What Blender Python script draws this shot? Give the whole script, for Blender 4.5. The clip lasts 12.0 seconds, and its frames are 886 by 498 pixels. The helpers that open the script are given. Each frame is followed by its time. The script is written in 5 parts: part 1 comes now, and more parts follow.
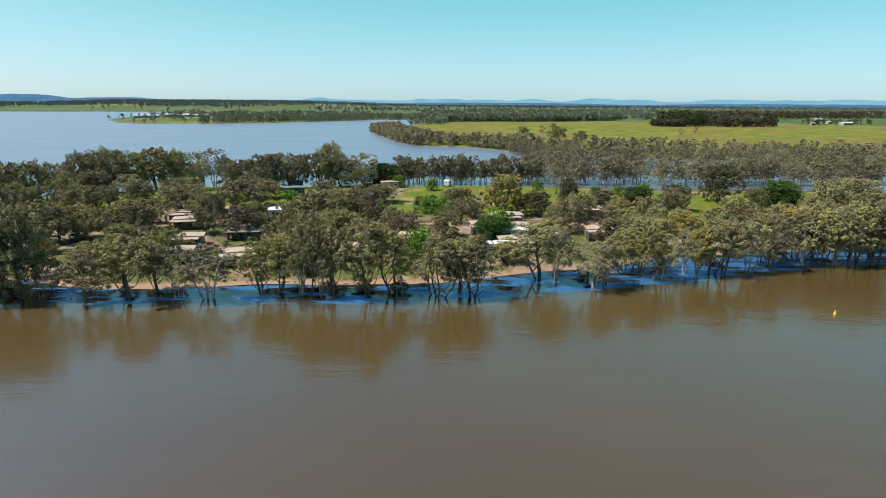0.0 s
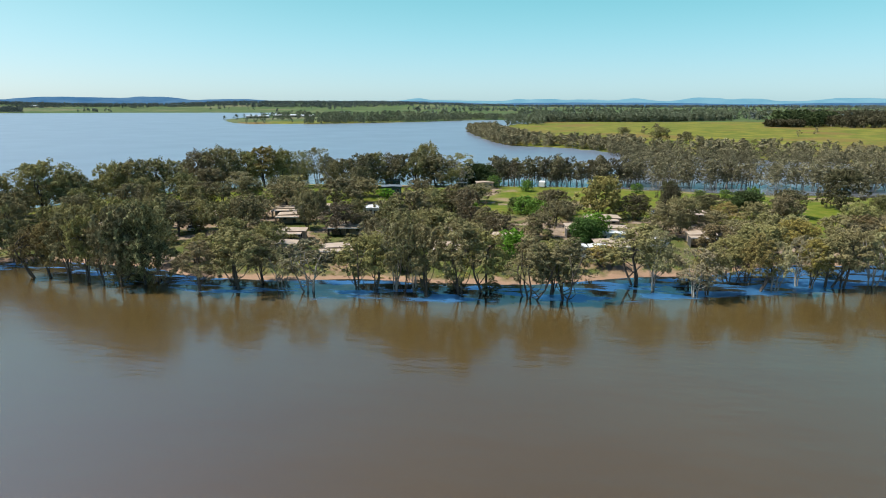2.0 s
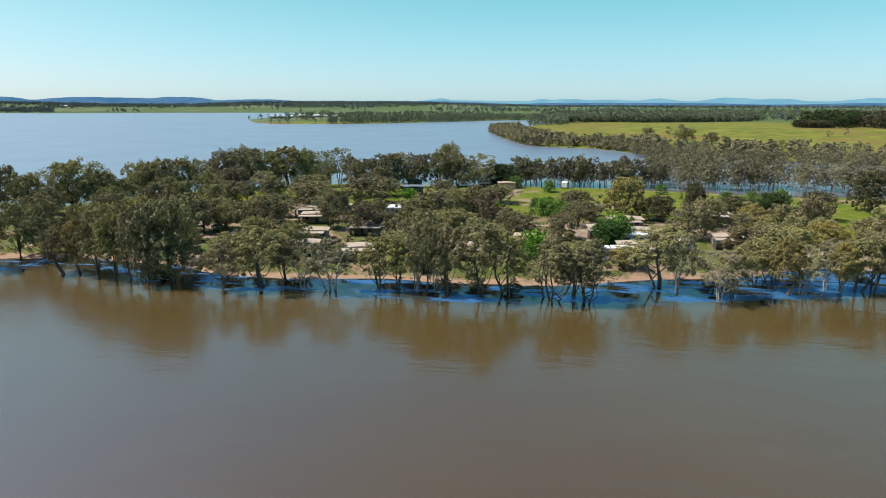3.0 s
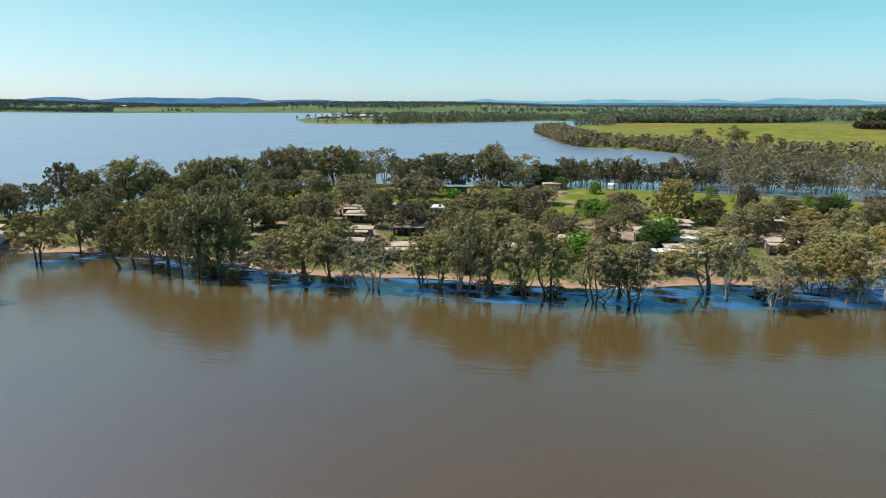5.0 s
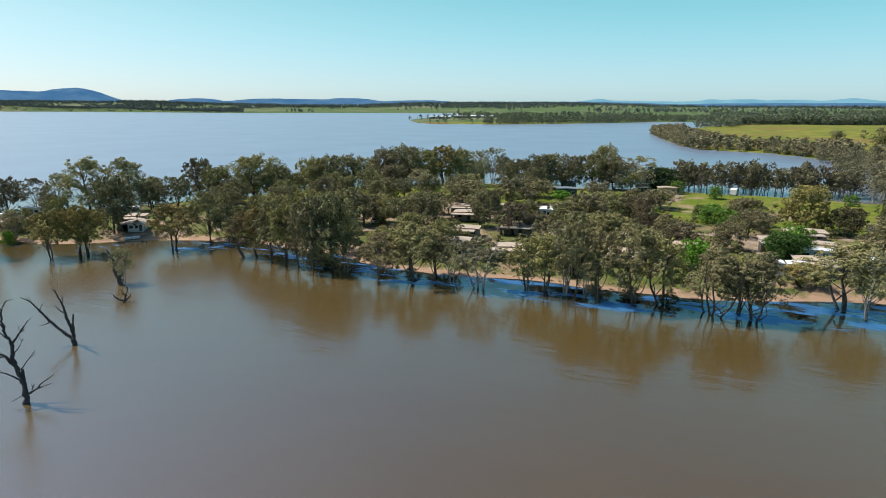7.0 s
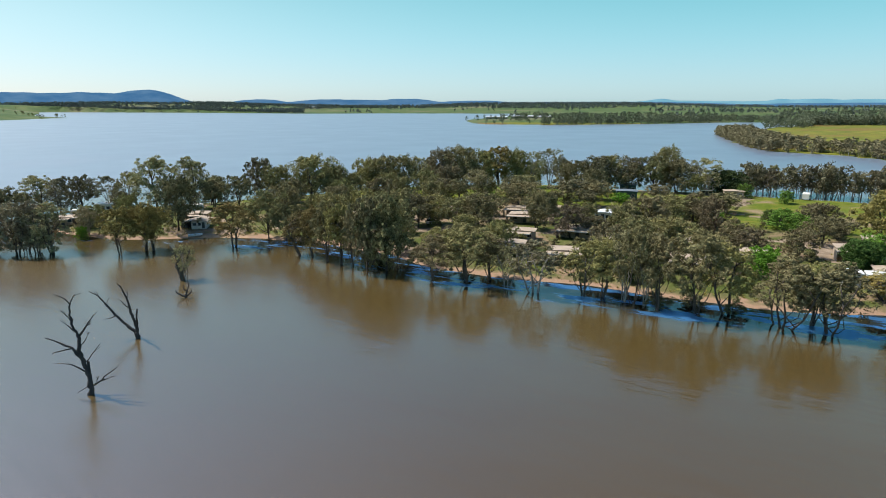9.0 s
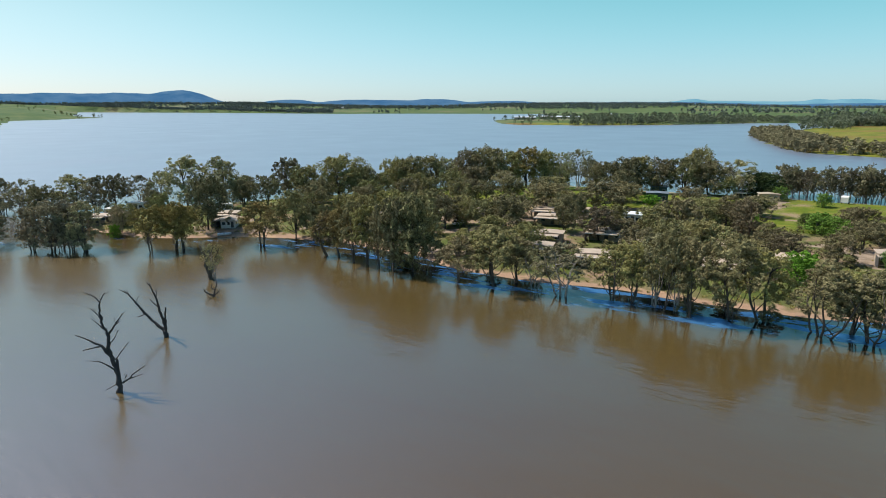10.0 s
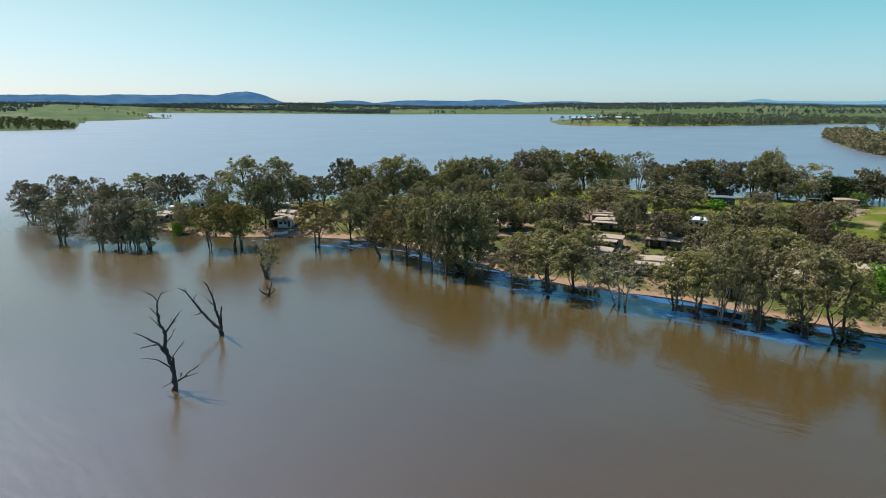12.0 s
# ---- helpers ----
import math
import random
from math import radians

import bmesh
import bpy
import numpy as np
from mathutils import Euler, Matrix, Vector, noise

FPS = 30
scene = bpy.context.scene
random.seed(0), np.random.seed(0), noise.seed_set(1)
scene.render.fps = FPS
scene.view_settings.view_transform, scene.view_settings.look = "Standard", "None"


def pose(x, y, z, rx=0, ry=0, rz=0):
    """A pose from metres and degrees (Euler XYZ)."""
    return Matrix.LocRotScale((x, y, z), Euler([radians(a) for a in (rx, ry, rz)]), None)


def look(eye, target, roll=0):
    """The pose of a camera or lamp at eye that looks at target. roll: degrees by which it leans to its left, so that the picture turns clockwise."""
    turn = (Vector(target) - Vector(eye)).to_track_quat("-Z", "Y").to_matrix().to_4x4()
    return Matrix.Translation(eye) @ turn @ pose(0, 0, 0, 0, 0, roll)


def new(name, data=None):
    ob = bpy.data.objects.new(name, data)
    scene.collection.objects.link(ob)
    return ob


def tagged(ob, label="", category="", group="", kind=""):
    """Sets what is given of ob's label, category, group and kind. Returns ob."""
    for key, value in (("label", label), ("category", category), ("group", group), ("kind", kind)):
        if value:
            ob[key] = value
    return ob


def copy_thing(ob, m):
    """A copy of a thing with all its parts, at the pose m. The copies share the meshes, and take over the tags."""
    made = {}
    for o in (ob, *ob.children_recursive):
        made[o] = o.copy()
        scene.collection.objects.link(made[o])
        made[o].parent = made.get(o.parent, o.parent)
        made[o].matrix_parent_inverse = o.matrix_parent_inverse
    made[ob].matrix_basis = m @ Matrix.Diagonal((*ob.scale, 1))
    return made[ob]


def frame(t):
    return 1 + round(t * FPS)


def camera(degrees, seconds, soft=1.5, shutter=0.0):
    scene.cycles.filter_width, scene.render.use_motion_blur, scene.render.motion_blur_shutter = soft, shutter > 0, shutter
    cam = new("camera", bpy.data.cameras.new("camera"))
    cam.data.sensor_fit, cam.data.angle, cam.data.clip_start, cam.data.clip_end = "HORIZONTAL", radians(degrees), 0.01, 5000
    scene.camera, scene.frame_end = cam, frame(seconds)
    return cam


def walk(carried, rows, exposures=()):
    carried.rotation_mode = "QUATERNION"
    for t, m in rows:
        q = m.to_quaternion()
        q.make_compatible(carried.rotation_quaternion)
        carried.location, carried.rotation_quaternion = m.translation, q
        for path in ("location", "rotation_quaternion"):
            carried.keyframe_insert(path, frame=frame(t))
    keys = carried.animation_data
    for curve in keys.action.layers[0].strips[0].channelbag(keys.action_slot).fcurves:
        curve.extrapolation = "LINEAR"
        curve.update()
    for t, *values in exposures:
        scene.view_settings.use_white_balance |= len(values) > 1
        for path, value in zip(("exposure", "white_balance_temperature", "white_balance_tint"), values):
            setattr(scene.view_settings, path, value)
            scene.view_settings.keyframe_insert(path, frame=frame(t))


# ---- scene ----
# ---------------------------------------------------------------- camera
cam = camera(71.4, 12.0, 0.95)
PATH = [
    (0, -13.54, -3.05, 35.54, -0.32, -13.37, -0.37),
    (0.5, -13.49, -3.08, 35.55, 1.92, -13.39, -0.31),
    (1, -13.47, -3.15, 35.58, 4.31, -13.38, -0.20),
    (1.5, -13.47, -3.28, 35.60, 6.54, -13.38, -0.15),
    (2, -13.49, -3.40, 35.63, 8.47, -13.38, -0.10),
    (2.1, -13.49, -3.41, 35.63, 8.85, -13.38, -0.10),
    (2.5, -13.50, -3.44, 35.64, 9.65, -13.39, -0.10),
    (2.7, -13.51, -3.44, 35.64, 10.02, -13.38, -0.10),
    (4.3, -13.59, -3.41, 35.64, 12.56, -13.37, -0.08),
    (4.5, -13.60, -3.41, 35.64, 13.13, -13.37, -0.07),
    (5, -13.63, -3.37, 35.63, 14.56, -13.35, -0.11),
    (5.5, -13.70, -3.37, 35.61, 15.99, -13.37, -0.15),
    (6, -13.73, -3.36, 35.60, 17.39, -13.36, -0.21),
    (6.5, -13.77, -3.30, 35.57, 18.75, -13.36, -0.17),
    (6.8, -13.77, -3.30, 35.57, 19.57, -13.36, -0.17),
    (6.9, -13.87, -3.14, 35.52, 24.31, -13.32, -0.03),
    (7, -13.87, -3.14, 35.52, 24.58, -13.32, -0.03),
    (7.2, -13.94, -3.00, 35.52, 25.10, -13.31, -0.01),
    (8.8, -14.51, -1.90, 35.53, 29.20, -13.29, 0.09),
    (9, -14.58, -1.76, 35.53, 29.72, -13.28, 0.10),
    (9.5, -14.81, -1.29, 35.55, 30.99, -13.27, 0.08),
    (10, -15.08, -0.85, 35.58, 32.26, -13.25, 0.10),
    (10.5, -15.38, -0.38, 35.58, 33.55, -13.25, 0.13),
    (11, -15.68, 0.09, 35.61, 34.83, -13.24, 0.17),
    (11.5, -16.06, 0.54, 35.65, 36.09, -13.20, 0.16),
    (12, -16.52, 1.01, 35.66, 37.33, -13.19, 0.18),
]
walk(cam, [(t, pose(x, y, z, 90 + pitch, roll, yaw)) for t, x, y, z, yaw, pitch, roll in PATH],
     exposures=((0, 0.60), (4.3, 0.60), (7.0, 0.56), (9.5, 0.52), (12.0, 0.42)))

# ---------------------------------------------------------------- sky, sun, exposure
SUN_UP, SUN_FROM = radians(55), Vector((-1.0, -0.14, 0)).normalized()
world = bpy.data.worlds.new("sky")
scene.world = world
world.use_nodes = True
wn = world.node_tree
wn.nodes.clear()
sky = wn.nodes.new("ShaderNodeTexSky")
sky.sky_type, sky.sun_disc = "NISHITA", False
sky.sun_elevation, sky.sun_rotation = SUN_UP, radians(-98)
sky.altitude, sky.air_density, sky.dust_density, sky.ozone_density = 2500, 0.5, 6.0, 1.0
back = wn.nodes.new("ShaderNodeBackground")
back.inputs["Strength"].default_value = 0.133
wout = wn.nodes.new("ShaderNodeOutputWorld")
heading = wn.nodes.new("ShaderNodeSeparateXYZ")
wn.links.new(wn.nodes.new("ShaderNodeTexCoord").outputs["Generated"], heading.inputs[0])


def by_height(stops):
    """A colour that changes smoothly from the horizon (0) to the zenith (1)."""
    r = wn.nodes.new("ShaderNodeValToRGB")
    r.color_ramp.interpolation = "EASE"
    el = r.color_ramp.elements
    while len(el) < len(stops):
        el.new(0.5)
    for e, (p, c) in zip(el, stops):
        e.position, e.color = p, (*c, 1)
    wn.links.new(heading.outputs["Z"], r.inputs["Fac"])
    return r.outputs["Color"]


clear_air = wn.nodes.new("ShaderNodeGamma")  # deeper blue away from the sun
clear_air.inputs["Gamma"].default_value = 1.42
wn.links.new(sky.outputs[0], clear_air.inputs["Color"])
tint = wn.nodes.new("ShaderNodeMix")
tint.data_type, tint.blend_type = "RGBA", "MULTIPLY"
tint.inputs[0].default_value = 1.0
wn.links.new(clear_air.outputs[0], tint.inputs[6])
wn.links.new(by_height([(0.0, (1.25, 0.78, 0.50)), (0.16, (1.45, 0.80, 0.44)), (0.5, (0.95, 1.10, 1.16)), (1.0, (0.65, 0.82, 0.95))]), tint.inputs[7])
veil = wn.nodes.new("ShaderNodeMix")  # haze that lies low and thins out upwards
veil.data_type = "RGBA"
wn.links.new(by_height([(0.0, (0.75, 0.75, 0.75)), (0.16, (0.5, 0.5, 0.5)), (0.6, (0.05, 0.05, 0.05))]), veil.inputs[0])
wn.links.new(tint.outputs[2], veil.inputs[6])
wn.links.new(by_height([(0.0, (1.65, 3.3, 3.8)), (0.16, (0.3, 4.15, 4.8))]), veil.inputs[7])
wn.links.new(veil.outputs[2], back.inputs["Color"])
wn.links.new(back.outputs[0], wout.inputs["Surface"])
sun = new("sun", bpy.data.lights.new("sun", "SUN"))
sun.data.energy, sun.data.angle, sun.data.color = 4.8, radians(0.55), (1.0, 0.95, 0.87)
sun.matrix_world = look((SUN_FROM * math.cos(SUN_UP) + Vector((0, 0, math.sin(SUN_UP)))) * 300, (0, 0, 0))


# ---------------------------------------------------------------- materials
def mat(name, rough=0.8, spec=0.3):
    m = bpy.data.materials.new(name)
    m.use_nodes = True
    b = m.node_tree.nodes["Principled BSDF"]
    b.inputs["Roughness"].default_value = rough
    b.inputs["Specular IOR Level"].default_value = spec
    return m, m.node_tree, b


def node(nt, kind, **values):
    n = nt.nodes.new(kind)
    for k, v in values.items():
        n.inputs[k].default_value = v
    return n


def noise_tex(nt, scale, detail=4.0, coord=None, rough=0.55):
    n = node(nt, "ShaderNodeTexNoise", Scale=scale, Detail=detail, Roughness=rough)
    if coord is not None:
        nt.links.new(coord, n.inputs["Vector"])
    return n.outputs["Fac"]


def ramp(nt, fac, stops):
    r = nt.nodes.new("ShaderNodeValToRGB")
    el = r.color_ramp.elements
    while len(el) < len(stops):
        el.new(0.5)
    for e, (p, c) in zip(el, stops):
        e.position, e.color = p, (*c, 1)
    nt.links.new(fac, r.inputs["Fac"])
    return r.outputs["Color"]


def mix(nt, fac, a, b, mode="MIX"):
    n = nt.nodes.new("ShaderNodeMix")
    n.data_type, n.blend_type = "RGBA", mode
    for socket, v in ((n.inputs[0], fac), (n.inputs[6], a), (n.inputs[7], b)):
        if hasattr(v, "default_value") or isinstance(v, bpy.types.NodeSocket):
            nt.links.new(v, socket)
        else:
            socket.default_value = v if isinstance(v, (int, float)) else (*v, 1)
    return n.outputs[2]


def math_node(nt, op, a, b=0.0):
    n = nt.nodes.new("ShaderNodeMath")
    n.operation = op
    for socket, v in ((n.inputs[0], a), (n.inputs[1], b)):
        if isinstance(v, bpy.types.NodeSocket):
            nt.links.new(v, socket)
        else:
            socket.default_value = v
    return n.outputs[0]


def place(nt):
    return nt.nodes.new("ShaderNodeNewGeometry").outputs["Position"]


def bump(nt, bsdf, height, strength, distance):
    n = node(nt, "ShaderNodeBump", Strength=strength, Distance=distance)
    nt.links.new(height, n.inputs["Height"])
    nt.links.new(n.outputs[0], bsdf.inputs["Normal"])


def plain(name, colour, rough=0.7, spec=0.3, var=0.15, scale=2.0):
    """A painted, metal or wooden surface with stains at two scales."""
    m, nt, b = mat(name, rough, spec)
    p = place(nt)
    n1, n2 = noise_tex(nt, scale, 4, p), noise_tex(nt, scale * 9, 3, p)
    f = math_node(nt, "ADD", math_node(nt, "MULTIPLY", n1, 0.65), math_node(nt, "MULTIPLY", n2, 0.35))
    lo, hi = [tuple(min(1, c * k) for c in colour) for k in (1 - 1.6 * var, 1 + 1.1 * var)]
    nt.links.new(ramp(nt, f, [(0.3, lo), (0.7, hi)]), b.inputs["Base Color"])
    bump(nt, b, n2, 0.15, 0.02)
    return m


def leaf(name, dark, light, warm, fine=0.55, stand=0.0):
    """Foliage: colour differs from leaf to leaf, clump to clump and tree to tree; light shines through."""
    m = bpy.data.materials.new(name)
    m.use_nodes = True
    nt = m.node_tree
    nt.nodes.clear()
    g = nt.nodes.new("ShaderNodeNewGeometry")
    info = nt.nodes.new("ShaderNodeObjectInfo")
    f = math_node(nt, "ADD", math_node(nt, "MULTIPLY", g.outputs["Random Per Island"], fine),
                  math_node(nt, "MULTIPLY", noise_tex(nt, 0.45 - 0.3 * stand, 2, g.outputs["Position"]), 1 - fine))
    if stand:
        f = math_node(nt, "ADD", f, math_node(nt, "MULTIPLY", math_node(nt, "SUBTRACT", noise_tex(nt, 0.055, 2, g.outputs["Position"]), 0.5), 1.3 * stand))
    dark, light, warm = [(r * 1.04, g, b * 0.88) for r, g, b in (dark, light, warm)]
    # random leaf tones; the dark end is lowered to stand in for crown self-shadow
    col = ramp(nt, f, [(0.2, tuple(c * 0.30 for c in dark)), (0.85, tuple(c * 1.34 for c in light))])
    col = mix(nt, math_node(nt, "MULTIPLY", info.outputs["Random"], 0.5), col, tuple(c * 1.02 for c in warm))
    vigour = math_node(nt, "FRACT", math_node(nt, "MULTIPLY", info.outputs["Random"], 7.13))
    vary = node(nt, "ShaderNodeHueSaturation")
    nt.links.new(math_node(nt, "ADD", math_node(nt, "MULTIPLY", vigour, 0.46), 0.84), vary.inputs["Value"])
    nt.links.new(math_node(nt, "ADD", math_node(nt, "MULTIPLY", vigour, 0.22), 0.80), vary.inputs["Saturation"])
    nt.links.new(math_node(nt, "ADD", math_node(nt, "MULTIPLY", vigour, 0.034), 0.487), vary.inputs["Hue"])
    nt.links.new(col, vary.inputs["Color"])
    col = vary.outputs["Color"]
    d = node(nt, "ShaderNodeBsdfDiffuse", Roughness=0.5)
    t = nt.nodes.new("ShaderNodeBsdfTranslucent")
    for n in (d, t):
        nt.links.new(col, n.inputs["Color"])
    m1 = nt.nodes.new("ShaderNodeMixShader")
    m1.inputs[0].default_value = 0.10
    nt.links.new(d.outputs[0], m1.inputs[1])
    nt.links.new(t.outputs[0], m1.inputs[2])
    nt.links.new(m1.outputs[0], nt.nodes.new("ShaderNodeOutputMaterial").inputs["Surface"])
    return m


LEAF = {
    "gum": leaf("gum_leaves", (0.104, 0.103, 0.046), (0.285, 0.262, 0.120), (0.262, 0.210, 0.096), 0.40),
    "parkgum": leaf("park_gum_leaves", (0.102, 0.102, 0.050), (0.276, 0.253, 0.126), (0.250, 0.204, 0.102), 0.40),
    "tipgum": leaf("low_gum_leaves", (0.135, 0.130, 0.078), (0.362, 0.330, 0.195), (0.340, 0.286, 0.170), 0.40),
    "gold": leaf("golden_gum_leaves", (0.110, 0.092, 0.034), (0.278, 0.226, 0.082), (0.270, 0.188, 0.068)),
    "grey": leaf("grey_gum_leaves", (0.130, 0.128, 0.073), (0.330, 0.304, 0.170), (0.314, 0.264, 0.170), 0.40),
    "dark": leaf("dark_leaves", (0.088, 0.092, 0.044), (0.256, 0.244, 0.118), (0.236, 0.200, 0.096), 0.45),
    "deep": leaf("deep_olive_leaves", (0.046, 0.049, 0.027), (0.132, 0.128, 0.066), (0.118, 0.104, 0.056)),
    "brown": leaf("brown_leaves", (0.080, 0.068, 0.044), (0.195, 0.166, 0.104), (0.180, 0.142, 0.088)),
    "green": leaf("fresh_green_leaves", (0.058, 0.118, 0.018), (0.165, 0.262, 0.042), (0.120, 0.228, 0.036)),
    "yellow": leaf("yellow_green_leaves", (0.150, 0.140, 0.040), (0.300, 0.268, 0.088), (0.285, 0.228, 0.078)),
    "round": leaf("deep_green_leaves", (0.026, 0.046, 0.017), (0.075, 0.120, 0.036), (0.058, 0.098, 0.028)),
    "shrub": leaf("shrub_leaves", (0.056, 0.060, 0.027), (0.173, 0.172, 0.073), (0.163, 0.130, 0.062)),
    "timber": leaf("flooded_gum_leaves", (0.092, 0.090, 0.055), (0.240, 0.224, 0.132), (0.232, 0.194, 0.116), 0.30, 0.45),
    # greyer and bluer with distance: air haze mixed into these two leaf colours
    "far": leaf("hazed_leaves", (0.086, 0.106, 0.074), (0.160, 0.182, 0.128), (0.150, 0.162, 0.116), 0.12, 0.4),
    "horizon": leaf("hazed_horizon_leaves", (0.120, 0.160, 0.160), (0.165, 0.200, 0.198), (0.155, 0.190, 0.185), 0.12, 0.5),
}


def bark_material(name, dark, light):
    m, nt, b = mat(name, 0.85, 0.2)
    p = place(nt)
    st = nt.nodes.new("ShaderNodeMapping")
    st.inputs["Scale"].default_value = (3, 3, 0.5)
    nt.links.new(p, st.inputs["Vector"])
    n1, n2 = noise_tex(nt, 1.2, 5, st.outputs[0]), noise_tex(nt, 9, 3, st.outputs[0])
    f = math_node(nt, "ADD", math_node(nt, "MULTIPLY", n1, 0.7), math_node(nt, "MULTIPLY", n2, 0.3))
    nt.links.new(ramp(nt, f, [(0.35, dark), (0.65, light)]), b.inputs["Base Color"])
    bump(nt, b, n2, 0.5, 0.05)
    return m


BARK = bark_material("gum_bark", (0.036, 0.029, 0.023), (0.140, 0.117, 0.094))
BARK_PALE = bark_material("pale_gum_bark", (0.140, 0.122, 0.104), (0.42, 0.385, 0.335))
BARK_DARK = bark_material("dark_bark", (0.030, 0.025, 0.022), (0.11, 0.09, 0.075))
DEADWOOD = bark_material("dead_wood", (0.022, 0.020, 0.020), (0.085, 0.078, 0.075))

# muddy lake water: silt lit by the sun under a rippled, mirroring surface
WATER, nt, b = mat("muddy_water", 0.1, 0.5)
p = place(nt)
silt = noise_tex(nt, 0.012, 3, p)
muddy = ramp(nt, silt, [(0.3, (0.061, 0.0403, 0.0122)), (0.7, (0.0765, 0.0510, 0.0168))])
wave = nt.nodes.new("ShaderNodeMapping")
wave.inputs["Rotation"].default_value = (0, 0, radians(25))
wave.inputs["Scale"].default_value = (0.35, 1.0, 1.0)
nt.links.new(p, wave.inputs["Vector"])
calm = noise_tex(nt, 0.02, 2, p)
shore_mask = nt.nodes.new("ShaderNodeAttribute")
shore_mask.attribute_name = "shore_strip"
far = nt.nodes.new("ShaderNodeAttribute")
far.attribute_name = "clear"
streak = nt.nodes.new("ShaderNodeMapping")
streak.inputs["Scale"].default_value = (0.10, 0.36, 1.0)
nt.links.new(p, streak.inputs["Vector"])
# blue patches along the shore: sky reflection put into colour and mirror tint
patchy = math_node(nt, "ADD", shore_mask.outputs["Fac"], math_node(nt, "MULTIPLY", math_node(nt, "SUBTRACT", noise_tex(nt, 1.0, 4, streak.outputs[0], 0.6), 0.5), 1.5))
sky_patches = noise_tex(nt, 0.8, 3, streak.outputs[0], 0.6)
sky_share_node = nt.nodes.new("ShaderNodeAttribute")
sky_share_node.attribute_name = "sky_share"
sky_patches = math_node(nt, "ADD", sky_patches, sky_share_node.outputs["Fac"])
painted_sky = math_node(nt, "MULTIPLY", ramp(nt, patchy, [(0.36, (0, 0, 0)), (0.62, (1, 1, 1))]), ramp(nt, sky_patches, [(0.515, (0.0, 0.0, 0.0)), (0.585, (1, 1, 1))]))
# near-black along the bank stands in for mirrored trees
tree_dark = mix(nt, shore_mask.outputs["Fac"], muddy, (0.016, 0.017, 0.013))
# last colour: sky sheen of the far lake, painted as blue-grey base colour
nt.links.new(mix(nt, far.outputs["Fac"], mix(nt, painted_sky, tree_dark, (0.020, 0.082, 0.185)), (0.128, 0.170, 0.232)), b.inputs["Base Color"])
wind = nt.nodes.new("ShaderNodeAttribute")
wind.attribute_name = "wind"
glossy = math_node(nt, "ADD", math_node(nt, "MULTIPLY", painted_sky, 2.7), math_node(nt, "MULTIPLY", shore_mask.outputs["Fac"], -0.52))
# IOR set well above real water's to strengthen the mirrored sky
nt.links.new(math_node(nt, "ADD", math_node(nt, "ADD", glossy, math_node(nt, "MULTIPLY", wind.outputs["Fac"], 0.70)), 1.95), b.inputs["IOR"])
# mirror tinted blue inside the patches, deepening the painted sky
nt.links.new(mix(nt, painted_sky, (1, 1, 0.975), (0.40, 0.72, 1.0)), b.inputs["Specular Tint"])
open_water = math_node(nt, "SUBTRACT", 1.0, shore_mask.outputs["Fac"])
rough = math_node(nt, "MULTIPLY", math_node(nt, "ADD", math_node(nt, "MULTIPLY", calm, 0.14), 0.05), open_water)
distance_chop = math_node(nt, "MULTIPLY", math_node(nt, "MULTIPLY", far.outputs["Fac"], open_water), 0.22)
rough = math_node(nt, "ADD", rough, math_node(nt, "MULTIPLY", wind.outputs["Fac"], 0.07))
nt.links.new(math_node(nt, "ADD", math_node(nt, "ADD", rough, math_node(nt, "ADD", 0.03, math_node(nt, "MULTIPLY", painted_sky, 0.34))), distance_chop), b.inputs["Roughness"])
h1 = noise_tex(nt, 0.9, 3, wave.outputs[0], 0.6)
h2 = noise_tex(nt, 0.16, 2, wave.outputs[0])
hh = math_node(nt, "ADD", math_node(nt, "MULTIPLY", h1, 0.4), h2)
hh = math_node(nt, "MULTIPLY", hh, math_node(nt, "ADD", math_node(nt, "MULTIPLY", calm, 0.8), 0.5))
hh = math_node(nt, "MULTIPLY", hh, math_node(nt, "SUBTRACT", 1.0, math_node(nt, "MULTIPLY", shore_mask.outputs["Fac"], 0.72)))
hh = math_node(nt, "MULTIPLY", hh, math_node(nt, "SUBTRACT", 1.0, math_node(nt, "MULTIPLY", far.outputs["Fac"], 0.9)))
chop = nt.nodes.new("ShaderNodeMapping")
chop.inputs["Rotation"].default_value = (0, 0, radians(-38))
chop.inputs["Scale"].default_value = (0.16, 1.1, 1.0)
nt.links.new(p, chop.inputs["Vector"])
hh = math_node(nt, "ADD", hh, math_node(nt, "MULTIPLY", noise_tex(nt, 1.0, 2, chop.outputs[0], 0.5), math_node(nt, "MULTIPLY", wind.outputs["Fac"], 0.16)))
bump(nt, b, hh, 0.7, 0.17)


